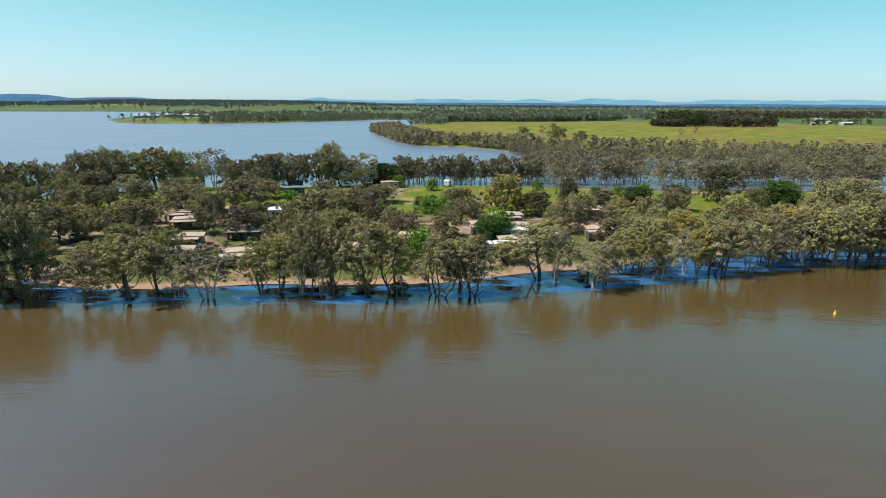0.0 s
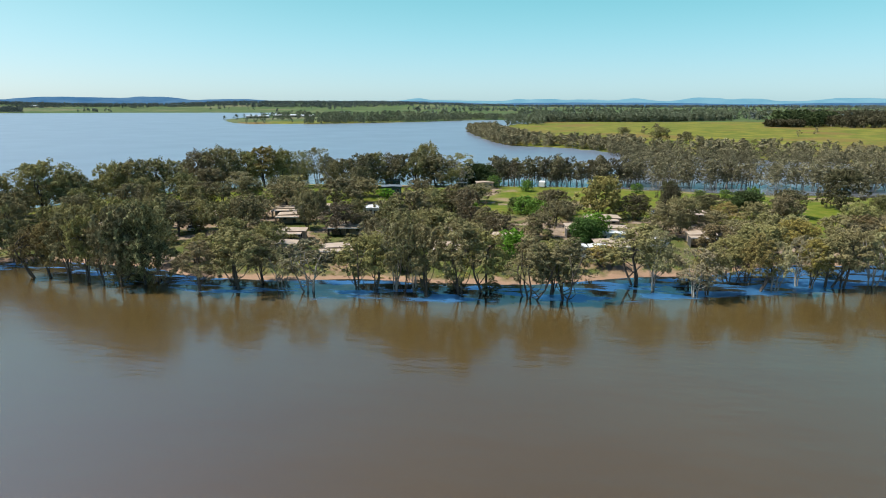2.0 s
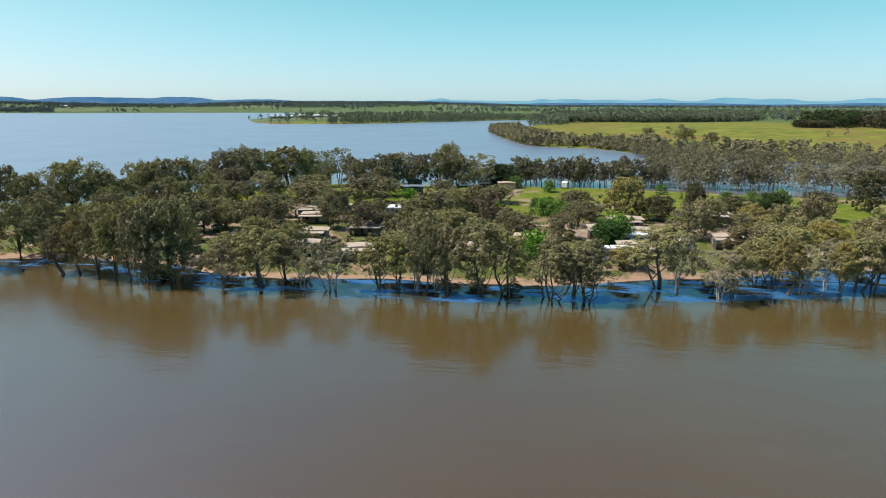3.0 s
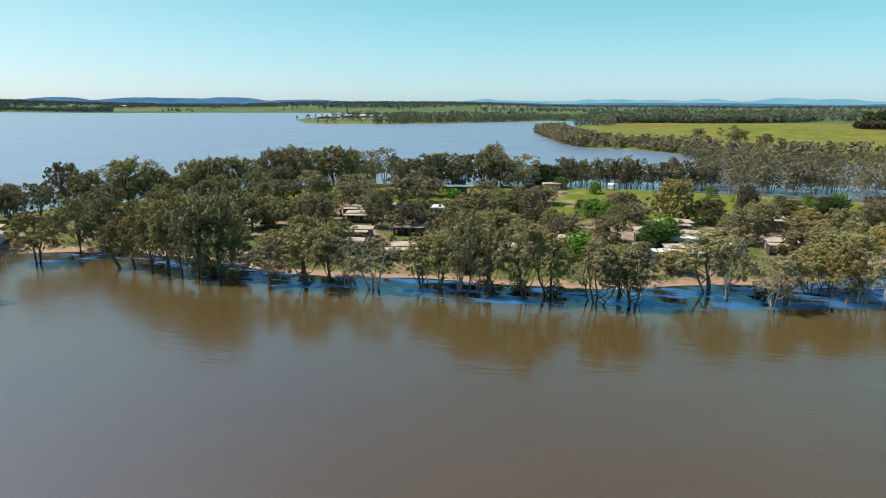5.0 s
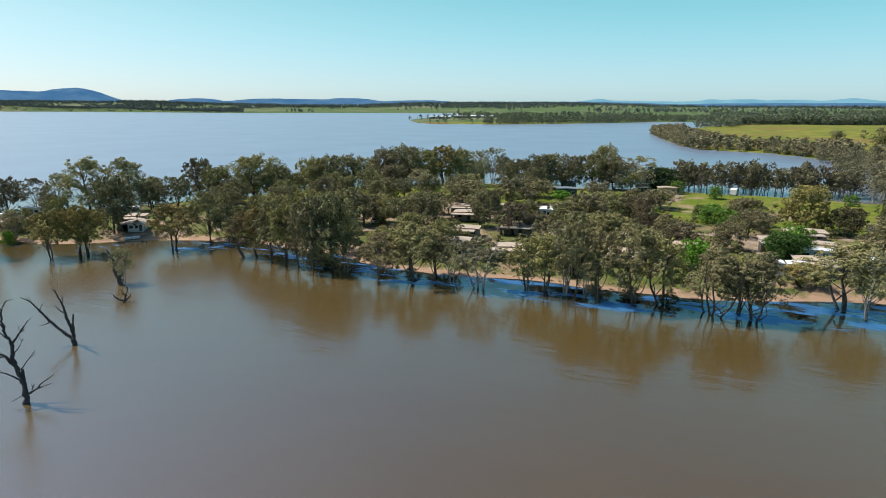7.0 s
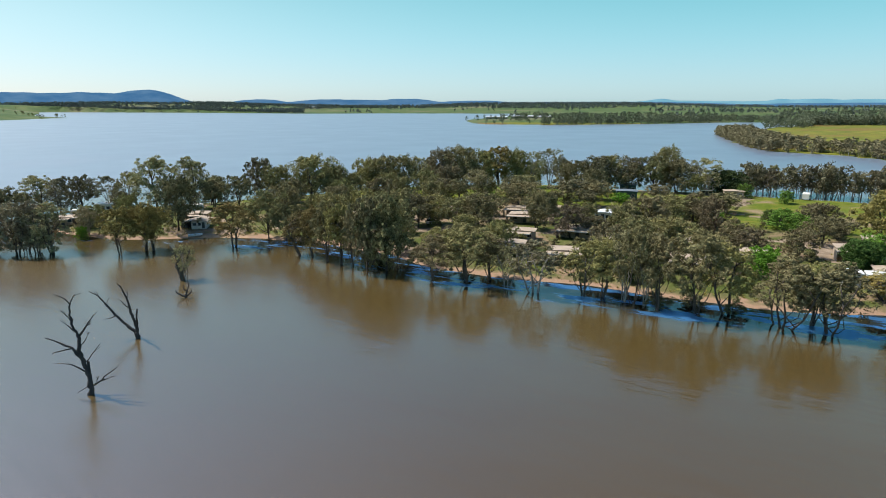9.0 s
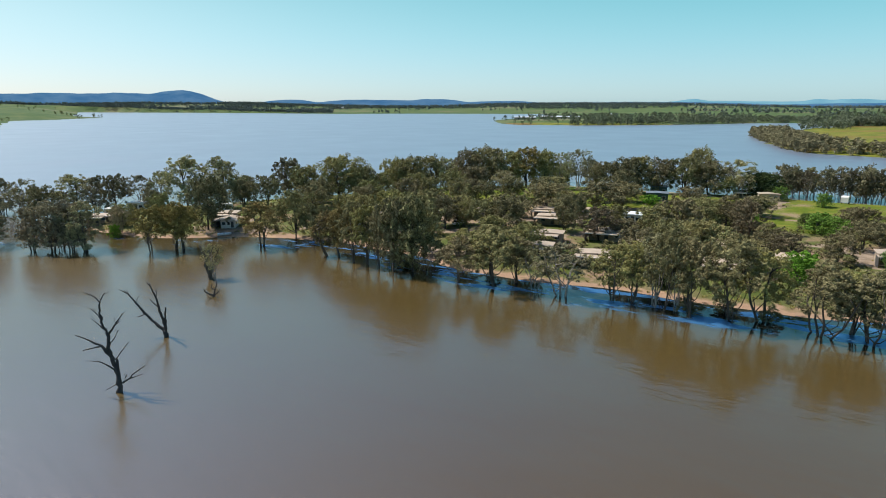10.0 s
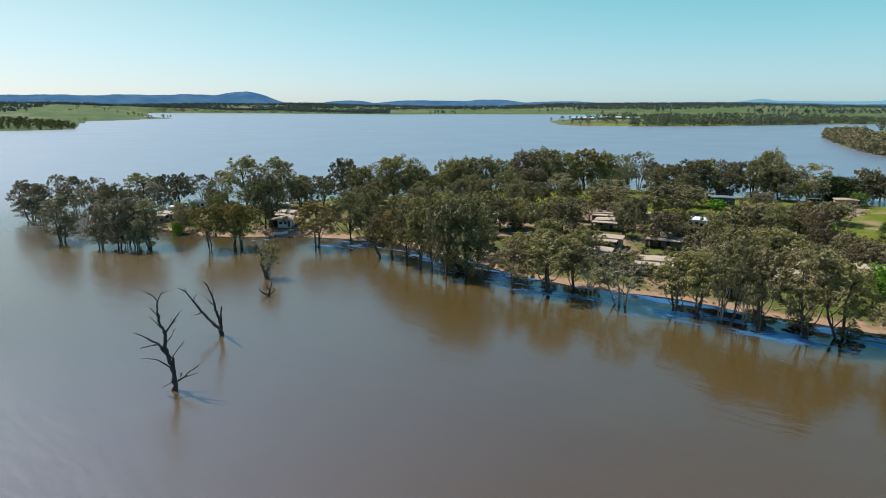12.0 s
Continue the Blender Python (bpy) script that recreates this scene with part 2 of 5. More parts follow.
def ground_material(name, grass_lo, grass_hi, dry, dirt, big, cut, sand=None):
    m, nt, b = mat(name, 0.95, 0.15)
    p = place(nt)
    n_big, n_mid, n_fine = noise_tex(nt, big, 4, p), noise_tex(nt, big * 6, 4, p), noise_tex(nt, big * 60, 3, p)
    f = math_node(nt, "ADD", math_node(nt, "MULTIPLY", n_mid, 0.6), math_node(nt, "MULTIPLY", n_fine, 0.4))
    col = mix(nt, ramp(nt, n_mid, [(0.45, (0, 0, 0)), (0.68, (1, 1, 1))]), ramp(nt, f, [(0.3, grass_lo), (0.7, grass_hi)]), dry)
    bare = ramp(nt, math_node(nt, "ADD", math_node(nt, "MULTIPLY", n_big, 0.8), math_node(nt, "MULTIPLY", n_fine, 0.2)), [(cut, (0, 0, 0)), (cut + 0.06, (1, 1, 1))])
    soil = mix(nt, n_fine, tuple(c * 0.7 for c in dirt), tuple(c * 1.25 for c in dirt))
    col = mix(nt, bare, col, soil)
    if sand:
        z = nt.nodes.new("ShaderNodeSeparateXYZ")
        nt.links.new(p, z.inputs[0])
        level = math_node(nt, "ADD", z.outputs["Z"], math_node(nt, "MULTIPLY", n_mid, 1.3))
        shore = ramp(nt, math_node(nt, "MULTIPLY", level, 0.5), [(0.46, (1, 1, 1)), (0.60, (0, 0, 0))])
        beach = mix(nt, n_fine, tuple(c * 0.8 for c in sand), tuple(min(1, c * 1.2) for c in sand))
        col = mix(nt, shore, col, beach)
    nt.links.new(col, b.inputs["Base Color"])
    bump(nt, b, n_fine, 0.5, 0.15)
    return m


PARK = ground_material("park_lawn", (0.056, 0.084, 0.006), (0.108, 0.138, 0.008), (0.140, 0.130, 0.020), (0.22, 0.160, 0.095), 0.045, 0.545, (0.26, 0.168, 0.108))
WORN = ground_material("worn_park_ground", (0.046, 0.062, 0.012), (0.092, 0.105, 0.022), (0.125, 0.102, 0.050), (0.21, 0.140, 0.086), 0.060, 0.545, (0.26, 0.168, 0.108))
GRAVEL = ground_material("bare_yard_ground", (0.155, 0.115, 0.078), (0.235, 0.175, 0.120), (0.27, 0.205, 0.145), (0.20, 0.14, 0.088), 0.09, 0.5, (0.31, 0.205, 0.125))
PADDOCK = ground_material("paddock_ground", (0.072, 0.090, 0.010), (0.118, 0.130, 0.014), (0.180, 0.160, 0.024), (0.145, 0.100, 0.026), 0.0085, 0.525)
FIELDS = ground_material("distant_fields", (0.032, 0.064, 0.018), (0.062, 0.098, 0.026), (0.092, 0.112, 0.038), (0.125, 0.120, 0.062), 0.0030, 0.55)
RANGE, nt, b = mat("range_haze_glow", 1.0, 0.0)
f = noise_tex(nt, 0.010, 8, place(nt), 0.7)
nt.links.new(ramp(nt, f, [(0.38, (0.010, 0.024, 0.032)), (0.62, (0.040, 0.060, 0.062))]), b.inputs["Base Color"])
# blue emission stands in for air haze before the hills
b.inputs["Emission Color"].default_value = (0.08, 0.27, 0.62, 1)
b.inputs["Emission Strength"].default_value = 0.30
RANGE_FAR, nt, b = mat("far_range_haze_glow", 1.0, 0.0)
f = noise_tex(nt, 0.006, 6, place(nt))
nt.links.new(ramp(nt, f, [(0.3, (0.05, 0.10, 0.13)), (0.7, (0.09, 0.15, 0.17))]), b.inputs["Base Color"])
# stronger haze here, again put in as emission
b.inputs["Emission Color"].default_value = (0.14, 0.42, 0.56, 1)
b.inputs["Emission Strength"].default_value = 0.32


# ---------------------------------------------------------------- mesh helpers
def mesh_of(name, verts, faces, material):
    me = bpy.data.meshes.new(name)
    me.from_pydata(np.asarray(verts).tolist(), [], [list(q) for q in np.asarray(faces).tolist()] if len(faces) else [])
    for m in (material if isinstance(material, list) else [material]):
        me.materials.append(m)
    return me


def part(name, bm, material, parent, label=""):
    """Links a bmesh as one mesh object under a thing or part."""
    me = bpy.data.meshes.new(name)
    bm.to_mesh(me)
    bm.free()
    me.materials.append(material)
    ob = new(name, me)
    ob.parent = parent
    if label:
        ob["label"] = label
    return ob


def box(x0, y0, z0, x1, y1, z1, bevel=0.0, bm=None):
    bm = bm or bmesh.new()
    r = bmesh.ops.create_cube(bm, size=1.0, matrix=Matrix.LocRotScale(((x0 + x1) / 2, (y0 + y1) / 2, (z0 + z1) / 2), None, (abs(x1 - x0), abs(y1 - y0), abs(z1 - z0))))
    if bevel:
        es = list({e for v in r["verts"] for e in v.link_edges})
        bmesh.ops.bevel(bm, geom=es, offset=bevel, segments=1, affect="EDGES")
    return bm


def prism(outline, y0, y1):
    """An outline in x and z drawn out along y."""
    bm = bmesh.new()
    a = [bm.verts.new((x, y0, z)) for x, z in outline]
    c = [bm.verts.new((x, y1, z)) for x, z in outline]
    bm.faces.new(a)
    bm.faces.new(list(reversed(c)))
    for i in range(len(a)):
        j = (i + 1) % len(a)
        bm.faces.new((a[j], a[i], c[i], c[j]))
    bmesh.ops.recalc_face_normals(bm, faces=bm.faces)
    return bm


def tube(path, radii, sides=6):
    """Vertices and faces of a tapered limb along a path."""
    path = np.asarray(path, float)
    n = len(path)
    tang = np.gradient(path, axis=0)
    tang /= np.linalg.norm(tang, axis=1)[:, None] + 1e-9
    ref = np.where(np.abs(tang[:, 2:3]) > 0.9, np.array([[1.0, 0, 0]]), np.array([[0, 0, 1.0]]))
    u = np.cross(tang, ref)
    u /= np.linalg.norm(u, axis=1)[:, None] + 1e-9
    v = np.cross(tang, u)
    ang = np.arange(sides) / sides * 2 * np.pi
    ring = u[:, None] * np.cos(ang)[None, :, None] + v[:, None] * np.sin(ang)[None, :, None]
    verts = (path[:, None] + ring * np.asarray(radii, float)[:, None, None]).reshape(-1, 3)
    faces = [(i * sides + k, i * sides + (k + 1) % sides, (i + 1) * sides + (k + 1) % sides, (i + 1) * sides + k) for i in range(n - 1) for k in range(sides)]
    return verts, np.array(faces)


def joined(pieces):
    vs, fs, at = [], [], 0
    for v, f in pieces:
        vs.append(v)
        fs.append(np.asarray(f) + at)
        at += len(v)
    return np.concatenate(vs), np.concatenate(fs)


# ---------------------------------------------------------------- land and water
PENINSULA = [(-216, 110), (-204, 98), (-191, 91), (-174, 95), (-164, 100), (-150, 109), (-138, 117), (-124, 119), (-99, 116.5), (-79, 112),
             (-54, 113.5), (-38, 114.5), (-20, 116.5), (-4, 120.5), (7, 124.5), (28, 132), (44, 140), (60, 144), (90, 148), (150, 160), (300, 190), (420, 250),
             (300, 262), (150, 252), (62, 256), (40, 262), (-10, 266), (-50, 264), (-80, 261), (-121, 257), (-147, 229), (-172, 203), (-190, 170), (-206, 140), (-220, 124)]
MAINLAND = [(-96, 775), (-77, 683), (-62, 619), (-45, 553), (-31, 524), (-2, 515), (24, 493), (36, 474), (70, 446), (120, 420), (220, 395), (330, 375), (500, 360), (900, 300), (4900, -600), (4900, 4900), (-4900, 4900), (-4900, 1300),
            (-3500, 1400), (-3157, 1560), (-2594, 1700), (-2254, 1765), (-1800, 1770), (-1536, 1770), (-1365, 1910), (-1158, 2010), (-884, 2040), (-760, 1750), (-690, 1420), (-655, 1230), (-590, 1110), (-526, 1014), (-485, 985), (-380, 1010),
            (-300, 1080), (-235, 1140), (-158, 1261), (-104, 1300), (-23, 1345), (10, 1300), (8, 1225), (-20, 1120), (-49, 1050), (-72, 900)]
SPIT = [(-1048, 425), (-1154, 473), (-1400, 560), (-1600, 700), (-1715, 977), (-1830, 960), (-2050, 1050), (-2600, 1350), (-3300, 1700), (-4900, 2300), (-4900, -3000), (-1300, -3000), (-1100, 0), (-1080, 330)]


def inside_distance(x, y, poly):
    """Metres from the edge of a polygon, positive inside."""
    px, py = np.array(poly, float).T
    qx, qy = np.roll(px, -1), np.roll(py, -1)
    best, odd = np.full(x.shape, 1e12), np.zeros(x.shape, bool)
    for ax, ay, bx, by in zip(px, py, qx, qy):
        ex, ey = bx - ax, by - ay
        k = np.clip(((x - ax) * ex + (y - ay) * ey) / (ex * ex + ey * ey), 0, 1)
        best = np.minimum(best, (x - ax - k * ex) ** 2 + (y - ay - k * ey) ** 2)
        cross = ((ay > y) != (by > y)) & (x < (bx - ax) * (y - ay) / (by - ay + 1e-12) + ax)
        odd ^= cross
    return np.where(odd, 1, -1) * np.sqrt(best)


def swell(x, y, size, k):
    return np.sin(x / size + k) * np.cos(y / size * 1.3 - 2 * k) + 0.5 * np.sin(x / size * 2.3 - y / size * 1.7 + 3 * k)


def hump(x, y, cx, cy, rx, ry, h):
    return h * np.exp(-((x - cx) / rx) ** 2 - ((y - cy) / ry) ** 2)


def ground_height(x, y):
    x, y = np.asarray(x, float), np.asarray(y, float)
    wob = swell(x, y, 9, 0.4) * 1.1
    d1 = inside_distance(x, y, PENINSULA) + wob
    d2 = inside_distance(x, y, MAINLAND) + wob * 4
    d3 = inside_distance(x, y, SPIT) + wob * 4
    z1 = np.clip(d1 * 0.16, -2.5, 0.75) + np.clip((d1 - 4.7) * 0.06, 0, 1.2) + hump(x, y, -118, 205, 34, 26, 2.6) * (d1 > 0) + 0.12 * swell(x, y, 14, 1) * (d1 > 6)
    z2 = np.clip(d2 * 0.12, -2.5, 1.0) + np.clip((d2 - 20) * 0.006, 0, 9) + np.clip((np.hypot(x, y) - 2500) * 0.016, 0, 25) * (d2 > 0) * np.interp(np.degrees(np.arctan2(-x, np.maximum(y, 1))), [2, 14, 27, 32, 52], [0.12, 1, 0.9, 0.3, 0.3])
    z2 = z2 + np.clip(d2 * 0.01, 0, 1) * (1.5 * swell(x, y, 160, 0.7) + 1.2)
    west = np.clip((np.degrees(np.arctan2(-x, np.maximum(y, 1))) - 38) / 14, 0, 1)
    rise = west * (np.clip((np.hypot(x, y) - 2450) * 0.020, 0, 24) + 3 * swell(x, y, 210, 1.1))
    z2 = z2 + rise * (d2 > 0)
    z3 = np.clip(d3 * 0.12, -2.5, 1.0) + np.clip((d3 - 10) * 0.07, 0, 16) + np.clip((d3 - 500) * 0.022, 0, 45) + np.clip(d3 * 0.01, 0, 1) * 2.0 * swell(x, y, 230, 2.0)
    z3 = z3 + rise * (d3 > 60)
    return np.maximum(np.maximum(z1, z2), z3)


def gz(x, y):
    return float(ground_height(np.array([x]), np.array([y]))[0])


# one sheet of land out to the horizon, ringed round the camera and finest across its view
fine = np.radians(np.arange(62, 152.01, 0.3))
ang = np.concatenate([np.radians(np.arange(-204, 62, 4.0)), fine])
rad = [30.0]
while rad[-1] < 4900:
    rad.append(rad[-1] * (1.0125 if rad[-1] < 330 else 1.026) + 0.2)
rad = np.array(rad)
ang = ang[ang > np.radians(152.01 - 360) + 0.02]
X = -14 + rad[:, None] * np.cos(ang)[None]
Y = rad[:, None] * np.sin(ang)[None]
Z = ground_height(X, Y)
na, nr = len(ang), len(rad)
verts = np.stack([X, Y, Z], -1).reshape(-1, 3)
i, j = np.meshgrid(np.arange(nr - 1), np.arange(na), indexing="ij")
j2 = (j + 1) % na
faces = np.stack([i * na + j, (i + 1) * na + j, (i + 1) * na + j2, i * na + j2], -1).reshape(-1, 4)
cx, cy = verts[faces].mean(1)[:, :2].T
zone = np.where(np.hypot(cx, cy) > 1150, 2, np.where((inside_distance(cx, cy, MAINLAND) > -30), 1, 0))
zone = np.where(cx < -700, 2, zone)
# bare yards and tracks between the cabins
YARDS = [(4, 162, 14, 13), (-86, 170, 11, 9), (-62, 156, 9, 5), (-58, 131, 9, 3), (-32, 142, 9, 5), (-110, 158, 12, 9), (-151, 113, 9, 7), (-168, 122, 8, 4), (30, 172, 9, 18), (-30, 158, 9, 6), (-98, 122, 12, 4), (60, 152, 20, 4), (-160, 109, 10, 4)]
edge = swell(cx, cy, 3.1, 0.9) * 0.22
bare = np.zeros(len(cx), bool)
for yx, yy, rx, ry in YARDS:
    bare |= ((cx - yx) / rx) ** 2 + ((cy - yy) / ry) ** 2 + edge < 1
for (ax, ay), (bx, by) in zip(((-11, 200), (-10, 182), (-31, 251), (-29, 238), (-140, 124), (-100, 140), (-72, 150), (-20, 170), (-8, 200), (-50, 215), (-72, 196)), ((-10, 182), (-8, 160), (-29, 238), (-30, 226), (-100, 140), (-72, 150), (-20, 170), (30, 182), (-50, 215), (-72, 196), (-100, 140))):
    k = np.clip(((cx - ax) * (bx - ax) + (cy - ay) * (by - ay)) / ((bx - ax) ** 2 + (by - ay) ** 2), 0, 1)
    bare |= np.hypot(cx - ax - k * (bx - ax), cy - ay - k * (by - ay)) + edge * 4 < 1.9
zone = np.where((zone == 0) & (cy + 3 * swell(cx, cy, 11, 0.2) < np.interp(cx, [-240, -150, -110, -60, 0, 40, 100, 200], [150, 160, 176, 190, 186, 172, 166, 168])), 4, zone)
zone = np.where(bare & ((zone == 0) | (zone == 4)), 3, zone)
centre = len(verts)
verts = np.vstack([verts, [[-14, 0, -2.5]]])
ground = new("ground", mesh_of("ground", verts, faces, [PARK, PADDOCK, FIELDS, GRAVEL, WORN]))
cap = bmesh.new()
cap.from_mesh(ground.data)
cap.verts.ensure_lookup_table()
for k in range(na):
    cap.faces.new((cap.verts[centre], cap.verts[k], cap.verts[(k + 1) % na]))
cap.to_mesh(ground.data)
cap.free()
ground.data.polygons.foreach_set("material_index", np.concatenate([zone, np.zeros(len(ground.data.polygons) - len(zone), int)]).astype(np.int32))
ground.data.polygons.foreach_set("use_smooth", np.ones(len(ground.data.polygons), bool))
tagged(ground, "grassy lake shore with sandy banks, paddocks and distant fields", "ground", kind="structure")

ring = np.radians(np.arange(0, 360, 1.2))
wr = np.concatenate([[0.01, 20, 40], np.arange(52, 90, 3.0), np.arange(90, 150, 1.5), np.arange(150, 300, 4.0), [310, 330, 360, 400, 460, 540, 650, 800, 1000, 1300, 1700, 2200, 3000, 3900, 4900]])
wx, wy = -14 + wr[:, None] * np.cos(ring)[None], wr[:, None] * np.sin(ring)[None]
n = len(ring)
wv = np.stack([wx, wy, np.zeros_like(wx)], -1).reshape(-1, 3)
wf = [(a * n + k, (a + 1) * n + k, (a + 1) * n + (k + 1) % n, a * n + (k + 1) % n) for a in range(len(wr) - 1) for k in range(n)]
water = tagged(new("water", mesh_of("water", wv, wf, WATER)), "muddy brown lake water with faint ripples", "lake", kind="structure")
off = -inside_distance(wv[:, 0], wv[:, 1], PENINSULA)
# strip's outer edge is fitted to where the blue shows from the camera
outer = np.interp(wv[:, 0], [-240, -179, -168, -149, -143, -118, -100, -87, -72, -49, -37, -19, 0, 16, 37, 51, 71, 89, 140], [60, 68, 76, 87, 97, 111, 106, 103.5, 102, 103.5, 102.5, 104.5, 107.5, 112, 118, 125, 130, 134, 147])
shore_mask = np.clip((wv[:, 1] - outer) / 7 + 0.5, 0, 1) * np.clip((60 - off) / 20, 0, 1)
shore_mask = shore_mask * np.interp(wv[:, 0], [-190, -150, -120, -100], [0.3, 0.3, 0.7, 1])
shore_mask = shore_mask * (wv[:, 1] < 200)
# painted sky sheen grows with distance from the camera; the water is no clearer
clear = 0.8 * (1 - shore_mask) * np.clip((np.hypot(wv[:, 0] + 14, wv[:, 1]) - 190) / 160, 0, 1) * (off > 2)
# west side: ripples, plus extra IOR that brightens the surface
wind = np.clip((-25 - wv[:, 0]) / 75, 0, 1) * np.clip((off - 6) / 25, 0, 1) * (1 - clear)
# how much painted sky each stretch of shore gets
sky_share = np.interp(wv[:, 0], [-150, -95, -60, -10, 20, 45, 110], [0, 0.02, 0.02, 0.02, 0.06, 0.12, 0.10])
water.data.attributes.new("sky_share", "FLOAT", "POINT").data.foreach_set("value", sky_share.astype(np.float32))
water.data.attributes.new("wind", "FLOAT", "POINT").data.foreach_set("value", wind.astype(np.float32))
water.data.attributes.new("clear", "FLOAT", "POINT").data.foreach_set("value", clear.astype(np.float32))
water.data.attributes.new("shore_strip", "FLOAT", "POINT").data.foreach_set("value", shore_mask.astype(np.float32))


# distant ranges: ridges with broad shoulders beyond the plain
def ridge(name, a0, a1, r, peaks, material, label, depth=350):
    az = np.radians(np.linspace(a0, a1, 260))
    deg = np.degrees(az)
    h = np.zeros_like(deg)
    for c, w, top, flat in peaks:
        h = h ** 6 + (top / (1 + (np.abs(deg - c) / w) ** flat)) ** 6
        h = h ** (1 / 6)
    h = h * (1 + 0.022 * np.sin(deg * 1.3) + 0.014 * np.sin(deg * 3.7 + 1) + 0.006 * np.sin(deg * 11))
    edge = np.clip(np.minimum(deg - a0, a1 - deg) / 1.5, 0, 1)
    h = h * edge
    rows = []
    for k, s in ((-1, 0), (-0.6, 0.35), (-0.25, 0.8), (0, 1.0), (0.3, 0.75), (1, 0)):
        wob = 12 * np.sin(deg * 2 + k * 4) * (abs(k) < 1)
        rr = r + k * depth + wob
        rows.append(np.stack([-14 - rr * np.sin(az), rr * np.cos(az), 8 + h * s - (8 if s == 0 else 0)], -1))
    m = len(az)
    v = np.concatenate(rows)
    f = [(a * m + k, a * m + k + 1, (a + 1) * m + k + 1, (a + 1) * m + k) for a in range(len(rows) - 1) for k in range(m - 1)]
    ob = new(name, mesh_of(name, v, f, material))
    ob.data.polygons.foreach_set("use_smooth", np.ones(len(ob.data.polygons), bool))
    return tagged(ob, label, "hills", kind="structure")


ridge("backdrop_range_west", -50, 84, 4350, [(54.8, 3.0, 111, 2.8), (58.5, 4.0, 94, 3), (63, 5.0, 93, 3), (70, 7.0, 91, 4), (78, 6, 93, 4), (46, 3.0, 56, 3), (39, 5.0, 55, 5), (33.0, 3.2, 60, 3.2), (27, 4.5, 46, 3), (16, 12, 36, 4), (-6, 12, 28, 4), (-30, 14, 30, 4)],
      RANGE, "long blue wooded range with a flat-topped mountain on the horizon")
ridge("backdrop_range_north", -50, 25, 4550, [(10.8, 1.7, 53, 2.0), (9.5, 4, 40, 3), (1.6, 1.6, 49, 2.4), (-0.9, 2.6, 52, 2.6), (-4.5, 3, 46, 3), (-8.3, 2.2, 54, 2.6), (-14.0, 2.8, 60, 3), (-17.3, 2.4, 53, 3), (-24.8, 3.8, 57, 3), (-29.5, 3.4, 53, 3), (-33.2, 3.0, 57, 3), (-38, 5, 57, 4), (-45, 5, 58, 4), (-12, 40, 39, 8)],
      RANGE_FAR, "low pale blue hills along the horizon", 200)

# ---------------------------------------------------------------- trees
def leaves(rng, centres, radii, count, size, flat=0.8):
    """Domed clumps of small slim leaves round the given centres: vertices and faces."""
    c = np.repeat(centres, count, 0)
    r = np.repeat(radii, count)[:, None]
    d = rng.normal(size=(len(c), 3))
    d[:, 2] += 0.3
    d /= np.linalg.norm(d, axis=1)[:, None]
    at = c + d * r * np.array([1, 1, flat]) * (0.45 + 0.6 * rng.random((len(c), 1)) ** 0.6)
    nrm = d + rng.normal(size=d.shape) * 0.34 + np.array([0, 0, 0.10])
    nrm /= np.linalg.norm(nrm, axis=1)[:, None]
    a = np.cross(nrm, rng.normal(size=d.shape))
    a /= np.linalg.norm(a, axis=1)[:, None]
    b = np.cross(nrm, a)
    s = size * (0.6 + 0.8 * rng.random((len(c), 1)))
    v = np.stack([at - a * s + b * s * 0.4, at - a * s * 0.7 - b * s * 0.5, at + a * s * 1.2], 1).reshape(-1, 3)
    f = np.arange(len(v)).reshape(-1, 3)
    return v, f


def bend(p, q, rng, amount, n=5):
    k = np.linspace(0, 1, n)[:, None]
    side = rng.normal(size=3) * amount * np.linalg.norm(np.subtract(q, p))
    return np.asarray(p) * (1 - k) + np.asarray(q) * k + side * np.sin(k * np.pi) * 0.5


